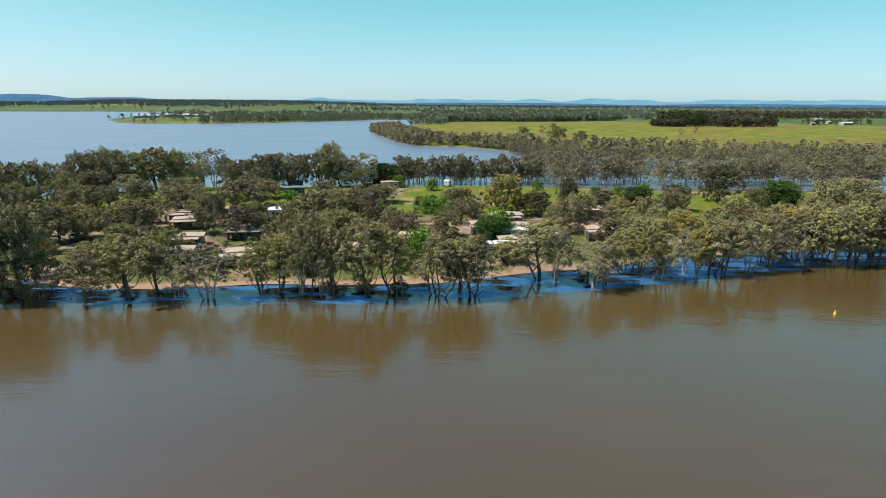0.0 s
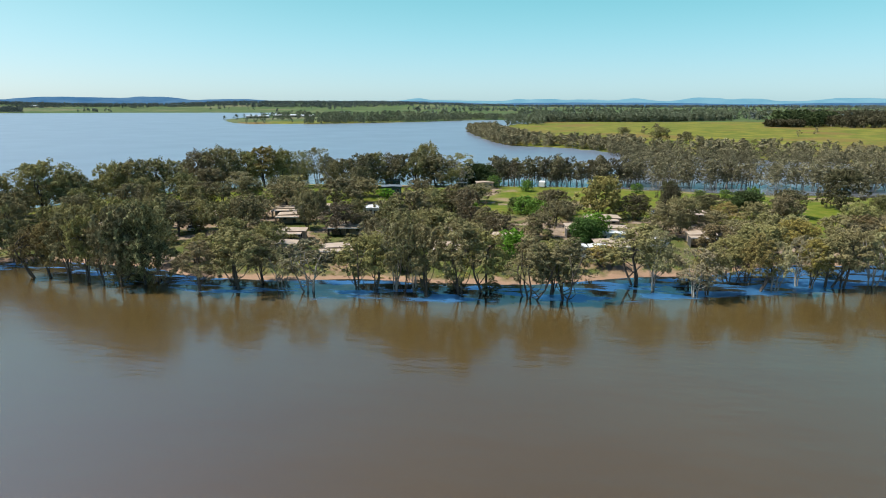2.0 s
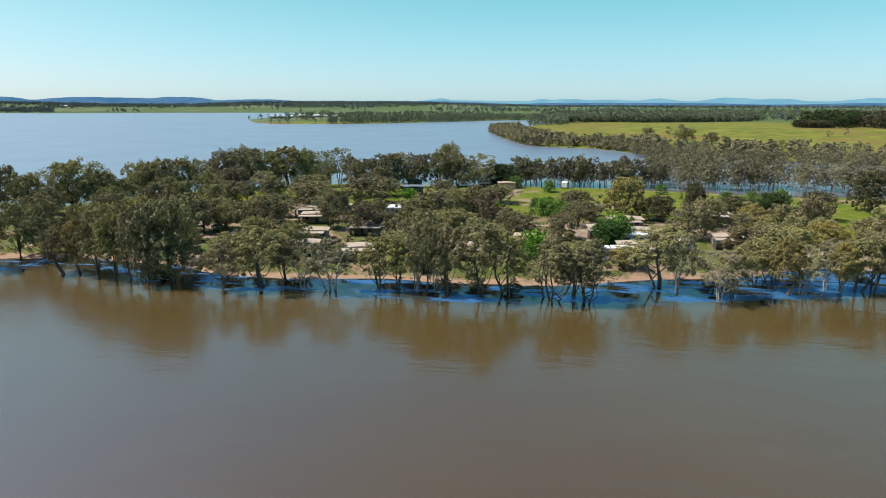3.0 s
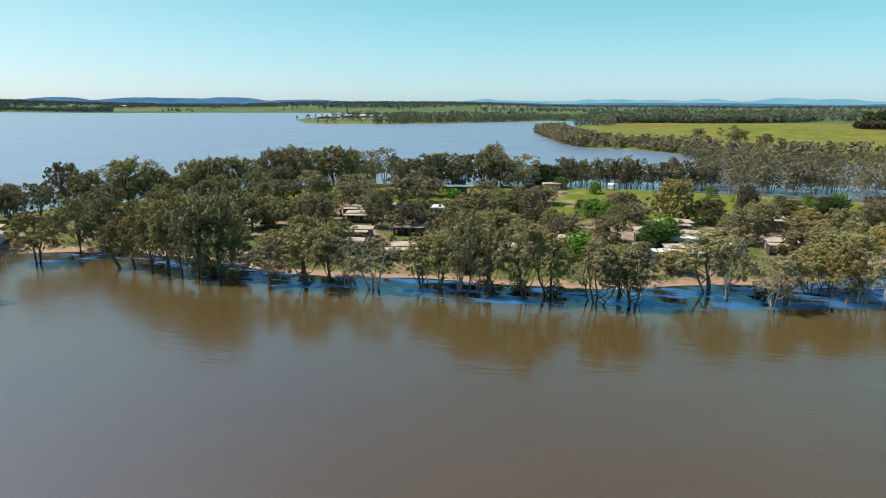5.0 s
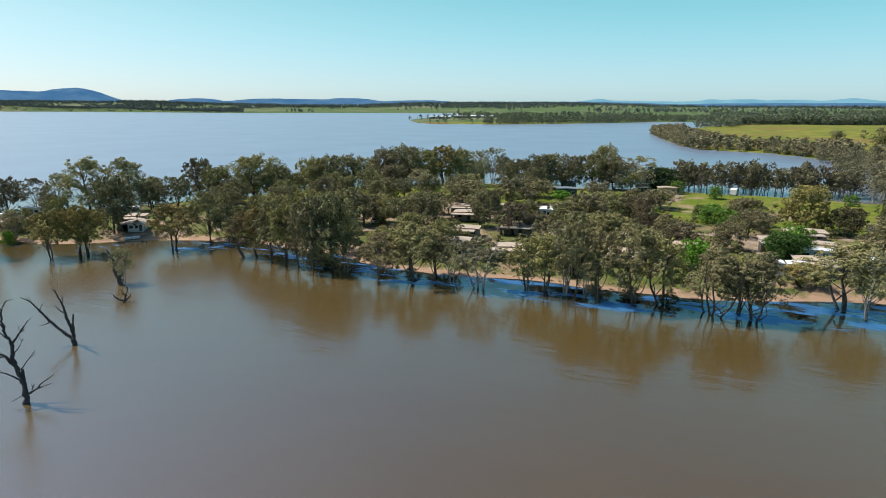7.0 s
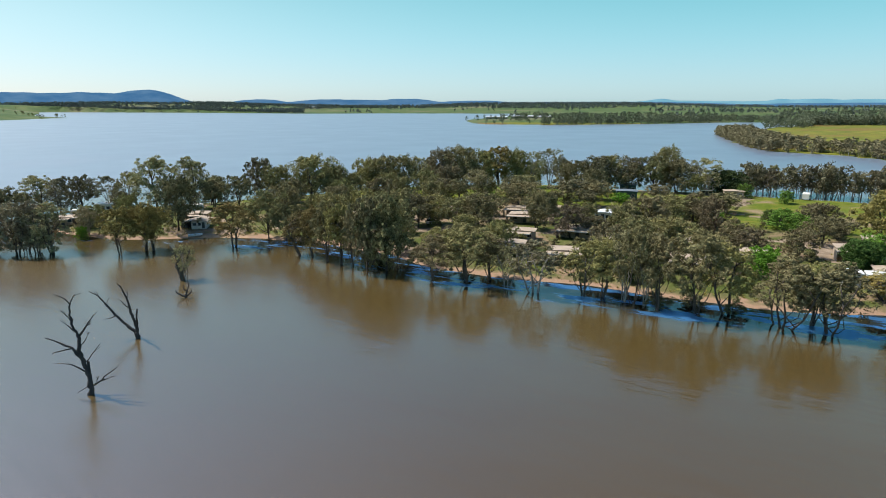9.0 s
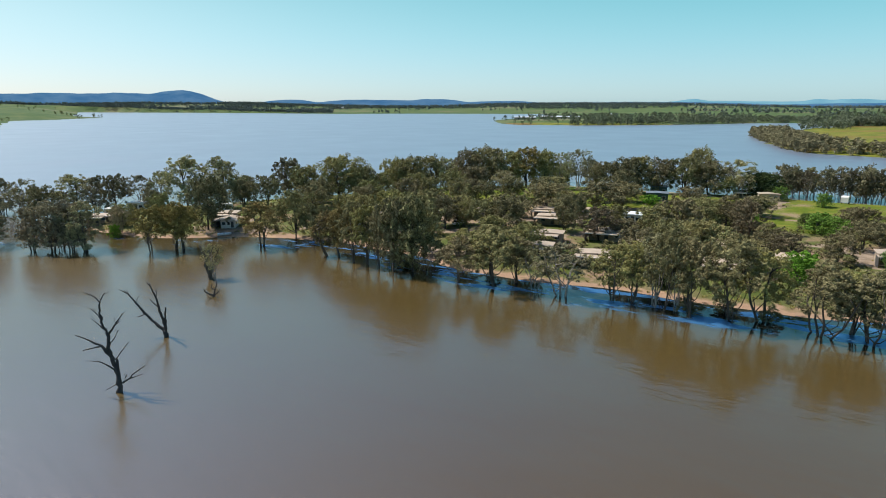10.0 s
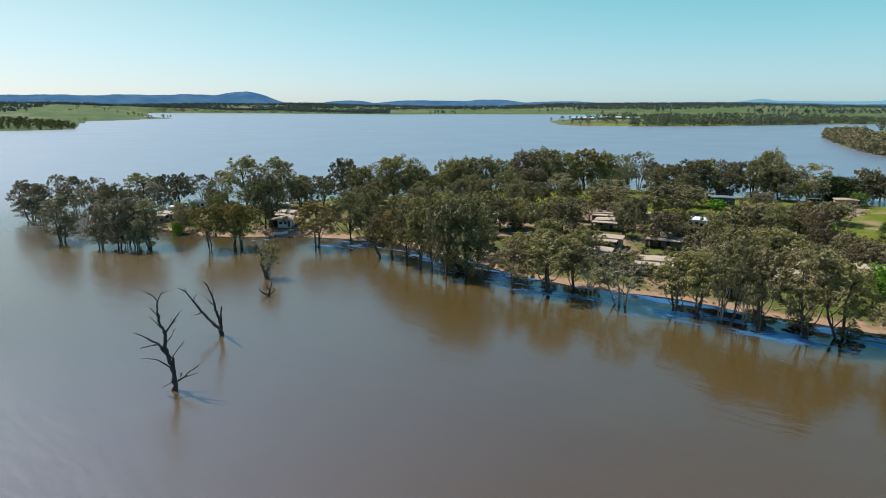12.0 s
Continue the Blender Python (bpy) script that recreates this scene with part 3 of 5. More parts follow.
def tree_arrays(seed, h=12.0, wide=8.0, stems=2, low=0.3, boughs=10, clumps=22, per=40, size=0.16, bough=0.25, clump=0.30, lean=0.25, girth=0.22, flat=1.0, full=0.5):
    """Trunks and limbs; each limb ends in a bough of several leaf clumps, with gaps between the boughs."""
    rng = np.random.default_rng(seed)
    wood, centres, radii, tips = [], [], [], []
    for s in range(stems):
        a = 2 * np.pi * (s + rng.random() * 0.6) / stems
        out = wide * (0.08 + lean * rng.random()) * (1 if stems > 1 else 0.5)
        base = np.array([np.cos(a), np.sin(a), 0]) * 0.25 * (stems > 1) - np.array([0, 0, 1.6])
        tip = np.array([np.cos(a) * out, np.sin(a) * out, h * (0.70 + 0.2 * rng.random())])
        path = bend(base, tip, rng, 0.2, 8)
        path[2:-1, :2] += rng.normal(size=(5, 2)) * 0.16
        path[:, :2] = path[:, :2] * (0.35 + 0.65 * np.linspace(0, 1, 8)[:, None] ** 1.4) + base[None, :2] * 0.6
        wood.append(tube(path, np.linspace(girth, girth * 0.25, 8) * (1 if stems < 3 else 0.75), 6))
        tips.append(path)
    turn = rng.random() * 6.28
    for k in range(boughs):
        u = (k + 0.3 + 0.5 * rng.random()) / boughs
        rb = wide * bough * (0.62 + 0.6 * rng.random()) * (1.0 - 0.2 * u)
        prof = math.sin(math.pi * (0.22 + 0.72 * u)) ** 0.7 if u < 0.93 else 0.25
        reach = max(0.0, wide * 0.5 * prof * (0.78 + 0.35 * rng.random()) - rb * 0.75)
        a = turn + k * 2.399 + rng.normal() * 0.35
        c = np.array([math.cos(a) * reach, math.sin(a) * reach, h * (low + (1 - low) * u)])
        c[2] = min(c[2], h - rb * flat * 0.95)
        path = tips[k % stems]
        at = path[int(np.clip(c[2] / h * 8 - 1.6, 2, 6))]
        wood.append(tube(bend(at, c + [0, 0, -rb * 0.25], rng, 0.2, 5), np.linspace(girth * 0.42, girth * 0.1, 5), 4))
        for q in range(clumps):
            d = rng.normal(size=3)
            d[2] = d[2] * 0.95 + 0.15
            d /= np.linalg.norm(d)
            centres.append(c + d * rb * (0.45 + 0.6 * rng.random() ** 0.6) * np.array([0.95, 0.95, 1.05 * flat]))
            radii.append(rb * clump * (0.55 + 0.8 * rng.random() ** 2))
    for q in range(int(2.2 * full * boughs)):
        a, rr = rng.random() * 6.28, wide * 0.3 * math.sqrt(rng.random())
        centres.append(np.array([math.cos(a) * rr, math.sin(a) * rr, h * (low + (0.9 - low) * rng.random())]))
        radii.append(wide * bough * clump * (0.7 + 0.7 * rng.random()))
    crown = leaves(rng, np.array(centres), np.array(radii), per, size, flat)
    return joined(wood), crown


PARKTREE = dict(h=10.0, wide=11.0, size=0.235, per=28, clumps=17, boughs=13, bough=0.225, clump=0.34, full=1.1, girth=0.24)
KINDS = {
    # label, bark, and the shapes of the kind
    "gum": ("olive green river gum with open crown", BARK, [dict(stems=3, low=0.37), dict(stems=2, low=0.40, boughs=10), dict(stems=4, low=0.36, lean=0.4, boughs=11, bough=0.24), dict(stems=2, low=0.38, boughs=10, bough=0.25), dict(stems=3, low=0.41, boughs=10, bough=0.24), dict(stems=1, low=0.35, boughs=10, bough=0.25)]),
    "parkgum": ("olive green gum with full crown", BARK, [dict(PARKTREE, stems=2, low=0.24), dict(PARKTREE, stems=3, low=0.28, boughs=12, bough=0.2), dict(PARKTREE, stems=1, low=0.22, boughs=14), dict(PARKTREE, stems=2, low=0.33, boughs=11, bough=0.21)]),
    "tipgum": ("dark olive river gum with low spreading crown", BARK, [dict(stems=4, low=0.19, boughs=12, bough=0.24, lean=0.4), dict(stems=3, low=0.22, boughs=12, bough=0.23, full=0.8), dict(stems=5, low=0.20, boughs=12, bough=0.24, lean=0.45, girth=0.18)]),
    "gold": ("river gum with golden olive foliage", BARK, [dict(stems=2, low=0.37, boughs=12), dict(stems=3, low=0.40, boughs=12)]),
    "grey": ("sparse grey-green gum with pale forked trunks", BARK_PALE, [dict(stems=4, low=0.42, boughs=11, per=26, bough=0.2, lean=0.45, full=0.2), dict(stems=3, low=0.40, boughs=10, per=26, bough=0.21, lean=0.35, full=0.2)]),
    "dark": ("dark olive gum with dense crown", BARK_DARK, [dict(PARKTREE, stems=2, low=0.26), dict(PARKTREE, stems=1, low=0.22, boughs=14), dict(PARKTREE, stems=3, low=0.34, boughs=11, bough=0.21)]),
    "deep": ("very dark olive tree with dense crown", BARK_DARK, [dict(PARKTREE, stems=2, low=0.20, boughs=15), dict(PARKTREE, stems=1, low=0.16, boughs=16, bough=0.21)]),
    "brown": ("brownish wattle tree with rounded crown", BARK_DARK, [dict(PARKTREE, stems=3, low=0.10, boughs=14), dict(PARKTREE, stems=2, low=0.12, boughs=13, bough=0.21)]),
    "green": ("fresh green deciduous tree", BARK_DARK, [dict(PARKTREE, stems=1, low=0.12, boughs=14), dict(PARKTREE, stems=2, low=0.12, boughs=13, bough=0.21)]),
    "yellow": ("tall tree with yellow-green spring foliage", BARK, [dict(PARKTREE, stems=2, low=0.10, boughs=18, bough=0.20, full=1.8)]),
    "round": ("dense deep green round tree", BARK_DARK, [dict(PARKTREE, stems=1, low=0.06, boughs=26, bough=0.21, full=2.2, clump=0.46)]),
    "shrub": ("low olive shrub with spreading branches", BARK_DARK, [dict(stems=3, low=0.05, boughs=6, clumps=6, per=26, bough=0.3, clump=0.5, size=0.42, girth=0.3), dict(stems=4, low=0.08, boughs=7, clumps=6, per=26, bough=0.28, clump=0.5, size=0.42, girth=0.3)]),
    "timber": ("slender grey gum standing in flood water", BARK_PALE, [dict(stems=2, low=0.28, boughs=8, clumps=6, per=40, size=0.25, clump=0.42, bough=0.27, wide=6.5, girth=0.15), dict(stems=3, low=0.34, boughs=8, clumps=6, per=40, size=0.25, clump=0.42, bough=0.26, wide=6.5, girth=0.15),
                                                                       dict(stems=1, low=0.26, boughs=9, clumps=6, per=40, size=0.25, clump=0.42, bough=0.29, wide=6.5, girth=0.17)]),
}
PROTOTYPES = {}


def tree_meshes(kind, k):
    if (kind, k) not in PROTOTYPES:
        shape = KINDS[kind][2][k]
        wood, crown = tree_arrays(100 + sum(map(ord, kind)) + 17 * k, **shape)
        tm, cm = mesh_of("trunk", *wood, KINDS[kind][1]), mesh_of("crown", *crown, LEAF[kind])
        tm.polygons.foreach_set("use_smooth", np.ones(len(tm.polygons), bool))
        lo, hi = np.percentile(crown[0], (1.5, 98.5), axis=0)
        PROTOTYPES[kind, k] = [tm, cm, (hi - lo)[:2].mean(), None, float(np.percentile(crown[0][:, 2], 99.7))]
    return PROTOTYPES[kind, k]


STANDS = {"front": "gums along the flooded front shore", "tip": "gums round the peninsula's tip", "back": "gums along the back shore",
          "mid": "trees among the cabins", "paddock": "lone trees in the paddock", "timber": "drowned gums behind the peninsula"}
tree_rng = random.Random(5)
PLANTED = []


def plant(kind, stand, rows):
    kind = "parkgum" if kind == "gum" and stand in ("mid", "back") else kind
    kind = "tipgum" if kind == "gum" and stand == "tip" else kind
    label = KINDS[kind][0]
    w_scale = 0.93
    for x, y, h, w in rows:
        h *= 0.93 if stand in ("tip", "back") else 1.0
        k = tree_rng.randrange(len(KINDS[kind][2]))
        made = tree_meshes(kind, k)
        z = max(gz(x, y), -0.3)
        m = Matrix.LocRotScale((x, y, z), Euler((0, 0, tree_rng.random() * 6.283)), (w * w_scale / made[2], w * w_scale / made[2], h / made[4]))
        if made[3] is None:
            ob = new("shrub" if kind == "shrub" else "tree")
            for name, me in (("trunk", made[0]), ("crown", made[1])):
                c = new(name, me)
                c.parent = ob
            made[3] = ob
            ob.matrix_basis = m
        else:
            src = made[3]
            keep = src.matrix_basis.copy()
            src.scale = (1, 1, 1)
            ob = copy_thing(src, m)
            src.matrix_basis = keep
            for key in ("label", "category", "group"):
                if key in ob:
                    del ob[key]
        where = {"front": "in shallow water", "tip": "near the water", "back": "on the back shore", "mid": "among cabins", "paddock": "in the paddock", "timber": ""}[stand]
        tagged(ob, (label + " " + where).strip(), "shrub" if kind == "shrub" else "tree", "shrubs of the park" if kind == "shrub" else STANDS[stand])
        PLANTED.append((x, y))


plant('gold', 'front', [
    (-137, 105, 11.7, 11.3), (-115.5, 107, 11.2, 7.7), (-111.5, 106.5, 12.6, 7.6), (30, 119.5, 11.5, 7),
    (41, 122.5, 10.4, 6), (59, 132, 11.7, 7.7),
])
plant('dark', 'front', [
    (-135, 115, 13.4, 10.5), (-130, 116.5, 10, 7.7), (-93.5, 103, 16.5, 9), (-90, 105.5, 16.9, 12.1),
])
plant('gum', 'front', [
    (-106, 104.5, 14.2, 8.1), (-102, 104.5, 14, 7.4), (-98.5, 104.5, 13, 6.7), (-77, 103.5, 9.8, 10.4),
    (-70, 105, 12.3, 12), (-67, 109.5, 9.6, 7.1), (-47, 109.5, 10.6, 8.4), (-43.5, 109.5, 11.9, 7.8),
    (-37.5, 107.5, 14.8, 7), (-33, 107, 13.9, 8), (-26.5, 108, 15.1, 11.6), (-22, 110.5, 12.6, 8.5),
    (-13.5, 108, 12.1, 9.7), (-9.5, 111, 10.7, 7.3), (-7, 108.5, 11.7, 9.6), (7.5, 119.5, 12.3, 13.3),
    (20, 115, 10.1, 6.8), (26.5, 124, 10, 7.3), (29.5, 125.5, 12.1, 8.6), (44.5, 124, 11.2, 9.1),
    (47.5, 124, 12.4, 8.5), (60, 128.5, 12.3, 8.8), (69, 134.5, 11.9, 9.8), (72, 133.5, 11.6, 8.4),
])
plant('gum', 'front', [
    (74, 132.5, 13, 9), (79.5, 132.5, 12.8, 9), (82, 133, 14.2, 9.1), (85, 133, 13.6, 9.1),
    (88, 134.5, 15.3, 9.8),
])
plant('grey', 'front', [
    (-62, 106.5, 8.7, 6.3), (-55.5, 105.5, 10.8, 10.6), (-39.5, 108.5, 13.8, 6.6), (-35.5, 108, 13.3, 6.5),
    (10, 116, 12.6, 7.2), (17, 113, 9.9, 8.9), (33, 119.5, 10.3, 7), (39, 124, 10.6, 7.3),
    (54, 126.5, 11.4, 8), (69.5, 132, 10.5, 7.7), (77, 132.5, 13.7, 9.7),
])
plant('gum', 'tip', [
    (-238.5, 75.5, 14.2, 11.2), (-234, 77, 12.6, 8.1), (-197.5, 68, 13.7, 11), (-181, 71, 12.2, 8),
    (-176, 73, 14.1, 9), (-177, 76, 12.9, 6.6), (-173.5, 76.5, 14.1, 8.8), (-170.5, 78.5, 13.7, 9),
    (-248.5, 93, 13.1, 8.9), (-232.5, 108, 13.8, 12), (-227, 112, 12.8, 9), (-196.5, 127, 18.9, 14.6),
    (-186.5, 133, 18.4, 12), (-182.5, 94, 8.7, 5.7),
])
plant('gold', 'tip', [
    (-155, 86, 12.8, 9.3), (-153.5, 91.5, 13.1, 8), (-150.5, 92, 12.8, 7.9),
])
plant('grey', 'tip', [
    (-253.5, 89.5, 13.7, 8.9), (-243, 97.5, 12.7, 8.9), (-212.5, 119.5, 12.6, 9.9), (-207, 123.5, 13.6, 8.9),
    (-237.5, 93, 10.2, 9.6),
])
plant('dark', 'tip', [
    (-228.5, 96.5, 11.4, 10.4), (-221.5, 116, 13.8, 11), (-163.5, 109, 16.8, 11.5), (-185.5, 109, 8.8, 7),
    (-190, 100, 6.9, 7.7),
])
plant('green', 'tip', [
    (-179.5, 91, 4.2, 3.4),
])
plant('gum', 'back', [
    (-179.5, 135.5, 10.2, 9.3), (-179.5, 156.5, 16.8, 10.3), (-161, 162.5, 17.2, 17.9), (-153, 165.5, 13.5, 11.3),
    (-154.5, 186.5, 14.4, 12.4), (-148.5, 188.5, 15, 12.4), (-145.5, 197, 14.2, 12.8), (-135, 208.5, 15.5, 13.2),
    (-128, 211, 16.4, 15.8), (-121.5, 218, 14.9, 13.5), (-111, 224.5, 15.8, 11.4), (-79, 244.5, 15.2, 14.1),
    (-59.5, 257, 19.5, 11.6), (-177, 169.5, 6.4, 10.9),
])
plant('dark', 'back', [
    (-174, 141, 11.4, 10.4), (-172, 155.5, 13.8, 12), (-89.5, 235.5, 12.4, 11.5), (-82.5, 238, 14.4, 13.9),
    (-71, 247.5, 14.7, 14.6), (-63, 250, 15.2, 14.6), (-54.5, 253, 14.1, 14.2), (-156.5, 176.5, 8.7, 11.9),
])
plant('grey', 'back', [
    (-139.5, 199, 12.7, 10.2), (-106, 230, 15.1, 9.7), (-101, 237, 16.8, 11.3), (-96.5, 238.5, 12.9, 9.9),
    (-45.5, 256, 14.8, 15.4),
])
plant('gold', 'back', [
    (-115.5, 220, 16.7, 13.5),
])
plant('round', 'back', [
    (-37, 257, 10.2, 14.5),
])
plant('dark', 'mid', [
    (-76.5, 211.5, 10.7, 9.5), 
    (-7, 171, 6.8, 8.9), (-110.5, 133.5, 10.8, 10.7), (-104, 141, 9.3, 9.2), (-95, 145, 8.4, 9),
    (-88.5, 148.5, 9.8, 11.3), (-74, 153.5, 10.5, 8.1), (-58, 153, 5.4, 7.0), (-132.5, 134, 8.9, 9.3),
])
plant('deep', 'mid', [
    (29, 201.5, 9.7, 6.1), (37.5, 192.5, 6.1, 8.3), (16, 183.5, 7.5, 9.8), (89, 195.5, 7.2, 7.8),
    (85, 211.5, 13.2, 12.6), (24.5, 175.5, 11.4, 5.7), (62, 193.5, 8.3, 10.3), (42.5, 204, 5.0, 7.7),
])
plant('parkgum', 'mid', [
    (102, 177, 12.5, 13), (111, 179, 13, 13),
])
plant('yellow', 'mid', [
    (6.5, 185.5, 12.4, 12.7),
])
plant('green', 'mid', [
    (-16.5, 238, 4.5, 5.1), (-30, 248, 5.4, 6.1), (-16, 187, 5.6, 8.5), (-12, 183, 5.2, 7.0), (-19.5, 193, 4.2, 5.5),
    (-32.5, 190, 3.6, 4.6), (1.8, 151, 7.2, 7.6), (25.5, 240.5, 3.9, 5.3), (45.5, 229, 3.2, 4.2),
    (54.5, 229.5, 3.6, 4.5), (-18, 134, 6.3, 6.9), (-66.5, 213.5, 3.1, 7.2), (57, 208.5, 7.2, 6.5),
])
plant('brown', 'mid', [
    (-7, 188.5, 7.8, 9.3), (-63, 149, 8.6, 9.3), (-37, 178.5, 9.8, 12.1), (-32, 171, 10.1, 9.6),
    (-25.5, 152.5, 7.8, 8.9), (-21.5, 149, 6.6, 8.6), (-12, 152, 6.6, 7.2), (57, 182, 8.8, 9.7),
])
plant('round', 'mid', [
    (-0.5, 147.5, 6.3, 8.2), (54, 205.5, 6.2, 10), (-40.5, 121, 5.5, 6),
    (100.5, 200.5, 9.1, 12.5),
])
plant('gum', 'mid', [
    (-120.5, 138, 10.5, 9.7), (-109, 142, 10.5, 9.7), (-103, 147, 8.5, 9.5), (-88.5, 178, 9.8, 14.1),
    (-72.5, 125.5, 8.1, 8.2), (-77.5, 188.5, 9.7, 15.4), (-52.5, 160.5, 8.2, 9.7), (-46.5, 162.5, 10.1, 11.3),
    (-43, 173, 9.4, 10.2), (-34.5, 144.5, 7.3, 9.7), (-38.5, 143, 8.7, 8.6), (-45, 141, 8.4, 8.6),
    (-49, 133.5, 7.7, 8.2), (-123, 129, 10.8, 8.9), (-87, 136.5, 6.4, 7.3), (-28, 135.5, 7.2, 7.7),
    (-86, 122.5, 6.1, 8), (-96, 119, 8.8, 8),
    (109.5, 168, 10.3, 9.9), (82, 153.5, 9.7, 10.3), (34, 144.5, 8.7, 8.3), (39.5, 144.5, 8, 8.3),
])
plant('gum', 'mid', [
    (60.5, 147.5, 8.3, 8.8), (70, 150.5, 8.6, 9), (84, 151, 11.1, 9.4), (89.5, 147, 10.3, 9.2),
    (95, 147, 11.4, 9.2),
])
plant('gold', 'mid', [
    (2, 130, 4.8, 7), (47.5, 147.5, 8.6, 8.5), (76.5, 150.5, 9.6, 9),
    (27, 139.5, 8.2, 8.1),
])


plant("gum", "mid", [(33, 164, 6.4, 8.2), (45, 158, 7.4, 8.6), (53, 163, 6.4, 8.0), (62, 160, 7.4, 8.6), (73, 165, 6.6, 8.2), (80, 162, 8.0, 8.8), (92, 168, 9.0, 9.0), (98, 159, 9.6, 9.4), (107, 158, 9.8, 9.2), (118, 170, 10.2, 10.0), (122, 160, 10.0, 9.6)])
plant("gold", "mid", [(38, 170, 7.6, 7.8), (66, 156, 8.4, 8.0), (88, 157, 9.0, 8.4)])
plant("dark", "mid", [(-150, 172, 9.5, 9.5), (-141, 180, 9.0, 9.0), (-132, 190, 8.6, 9.2), (-124, 183, 8.0, 8.6), (-146, 160, 9.0, 8.8), (-112, 180, 8.0, 8.4)])
plant("gum", "mid", [(-136, 168, 9.2, 9.4), (-118, 172, 8.4, 9.0), (-128, 200, 8.6, 9.6), (-158, 150, 9.4, 9.0), (-108, 190, 7.6, 8.6), (-140, 150, 8.8, 8.8)])
plant("grey", "mid", [(-116.5, 200.6, 7.5, 9.5)])
plant("dark", "mid", [(-95.4, 187, 9, 9), (-93.8, 167, 7, 6), (-3.5, 180, 5.8, 8), (-38, 191, 6, 10.5), (-101, 166, 6.5, 7.5), (-62.8, 162, 7.4, 5.8)])
plant("gum", "mid", [(-74.5, 163, 9.2, 6.5), (-98.3, 203, 7.2, 10.5), (-51.6, 204.5, 8.2, 9.5), (-32.3, 208, 6.5, 11), (-91, 159, 6.5, 7), (-72, 199, 8.5, 12)])
plant("brown", "mid", [(-8.9, 204, 5.2, 9)])
plant("dark", "paddock", [(99, 594, 13, 18), (118, 578, 10, 12), (73, 643, 10, 13), (16, 541, 8, 7), (1, 524, 8, 8), (159, 556, 6, 5), (166, 548, 6, 5), (37, 528, 9, 8)])

# trees and shrubs that fill the park between the cabins
BUILT = [(-87, 172), (-80, 178), (-81, 162), (-62, 151), (-57, 128), (-73, 141), (6, 172), (6, 157), (-2, 158), (5, 142), (28, 154), (33, 186), (-106, 161), (-93, 150), (-32, 133), (-34, 151),
         (-51, 141), (-71, 129), (-203, 100), (-196, 104), (-168, 120), (-40, 162), (-20, 144), (40, 161), (-124, 142), (-62, 177), (-2, 137), (-160, 113), (-156, 108), (-178, 127), (-114, 150), (-126, 131),
         (16, 146), (-209, 108), (24, 192), (-104, 148), (-70, 168), (-9, 170), (-10, 182)]
PARKLAND = [(-205, 96), (-180, 100), (-150, 117), (-125, 125), (-100, 122), (-60, 120), (-20, 124), (10, 132), (60, 150), (110, 158), (110, 172), (60, 172), (35, 196), (10, 192), (-30, 178), (-60, 186), (-95, 190), (-140, 178), (-180, 140), (-205, 115)]
fill_rng = random.Random(8)
fill = {"gum": [], "dark": [], "brown": [], "shrub": []}
for k in range(6000):
    x, y = fill_rng.uniform(-205, 112), fill_rng.uniform(96, 198)
    kind = fill_rng.choice(["gum", "gum", "dark", "brown", "shrub", "shrub"])
    gap = 3.2 if kind == "shrub" else 5.6
    if inside_distance(np.array([x]), np.array([y]), PARKLAND)[0] < 0 or len(fill[kind]) >= {"gum": 5, "dark": 3, "brown": 0, "shrub": 50}[kind]:
        continue
    if min(math.hypot(x - a, y - c) for a, c in PLANTED) < gap or min(math.hypot(x - a, y - c) for a, c in BUILT) < (4.5 if kind == "shrub" else 6.5):
        continue
    if kind != "shrub" and any(0 < (c - y) < 17 and abs(x - a + (c - y) * (a + 14) / c) < 5.2 for a, c in BUILT):
        continue
    h = fill_rng.uniform(1.6, 3.2) if kind == "shrub" else fill_rng.uniform(7.0, 10.0)
    fill[kind].append((round(x, 1), round(y, 1), h, h * (1.3 if kind == "shrub" else fill_rng.uniform(0.85, 1.1))))
    PLANTED.append((x, y))
for kind in fill:
    plant(kind, "mid", fill[kind])
behind = {"gum": [], "dark": [], "grey": []}
for k in range(4000):
    x, y = fill_rng.uniform(-240, -38), fill_rng.uniform(75, 262)
    d = inside_distance(np.array([x]), np.array([y]), PENINSULA)[0]
    if not 1 < d < 15 or (y - 120) < (x + 240) * 0.35 or sum(map(len, behind.values())) > 23:
        continue
    if min(math.hypot(x - a, y - c) for a, c in PLANTED) < 4.6 or min(math.hypot(x - a, y - c) for a, c in BUILT) < 6:
        continue
    h = fill_rng.uniform(6.5, 11.5)
    behind[fill_rng.choice(["gum", "gum", "dark", "grey"])].append((round(x, 1), round(y, 1), h, h * fill_rng.uniform(0.7, 0.95)))
    PLANTED.append((x, y))
for kind in behind:
    plant(kind, "back", behind[kind])
plant("shrub", "front", [(-33.5, 109, 3, 5), (-28, 112, 2.6, 4), (-21, 111, 2.6, 4), (-95, 108, 2.5, 5), (-72, 108, 2, 3.5), (18, 122, 3, 5), (48, 133, 3, 6), (66, 138, 3, 6)])

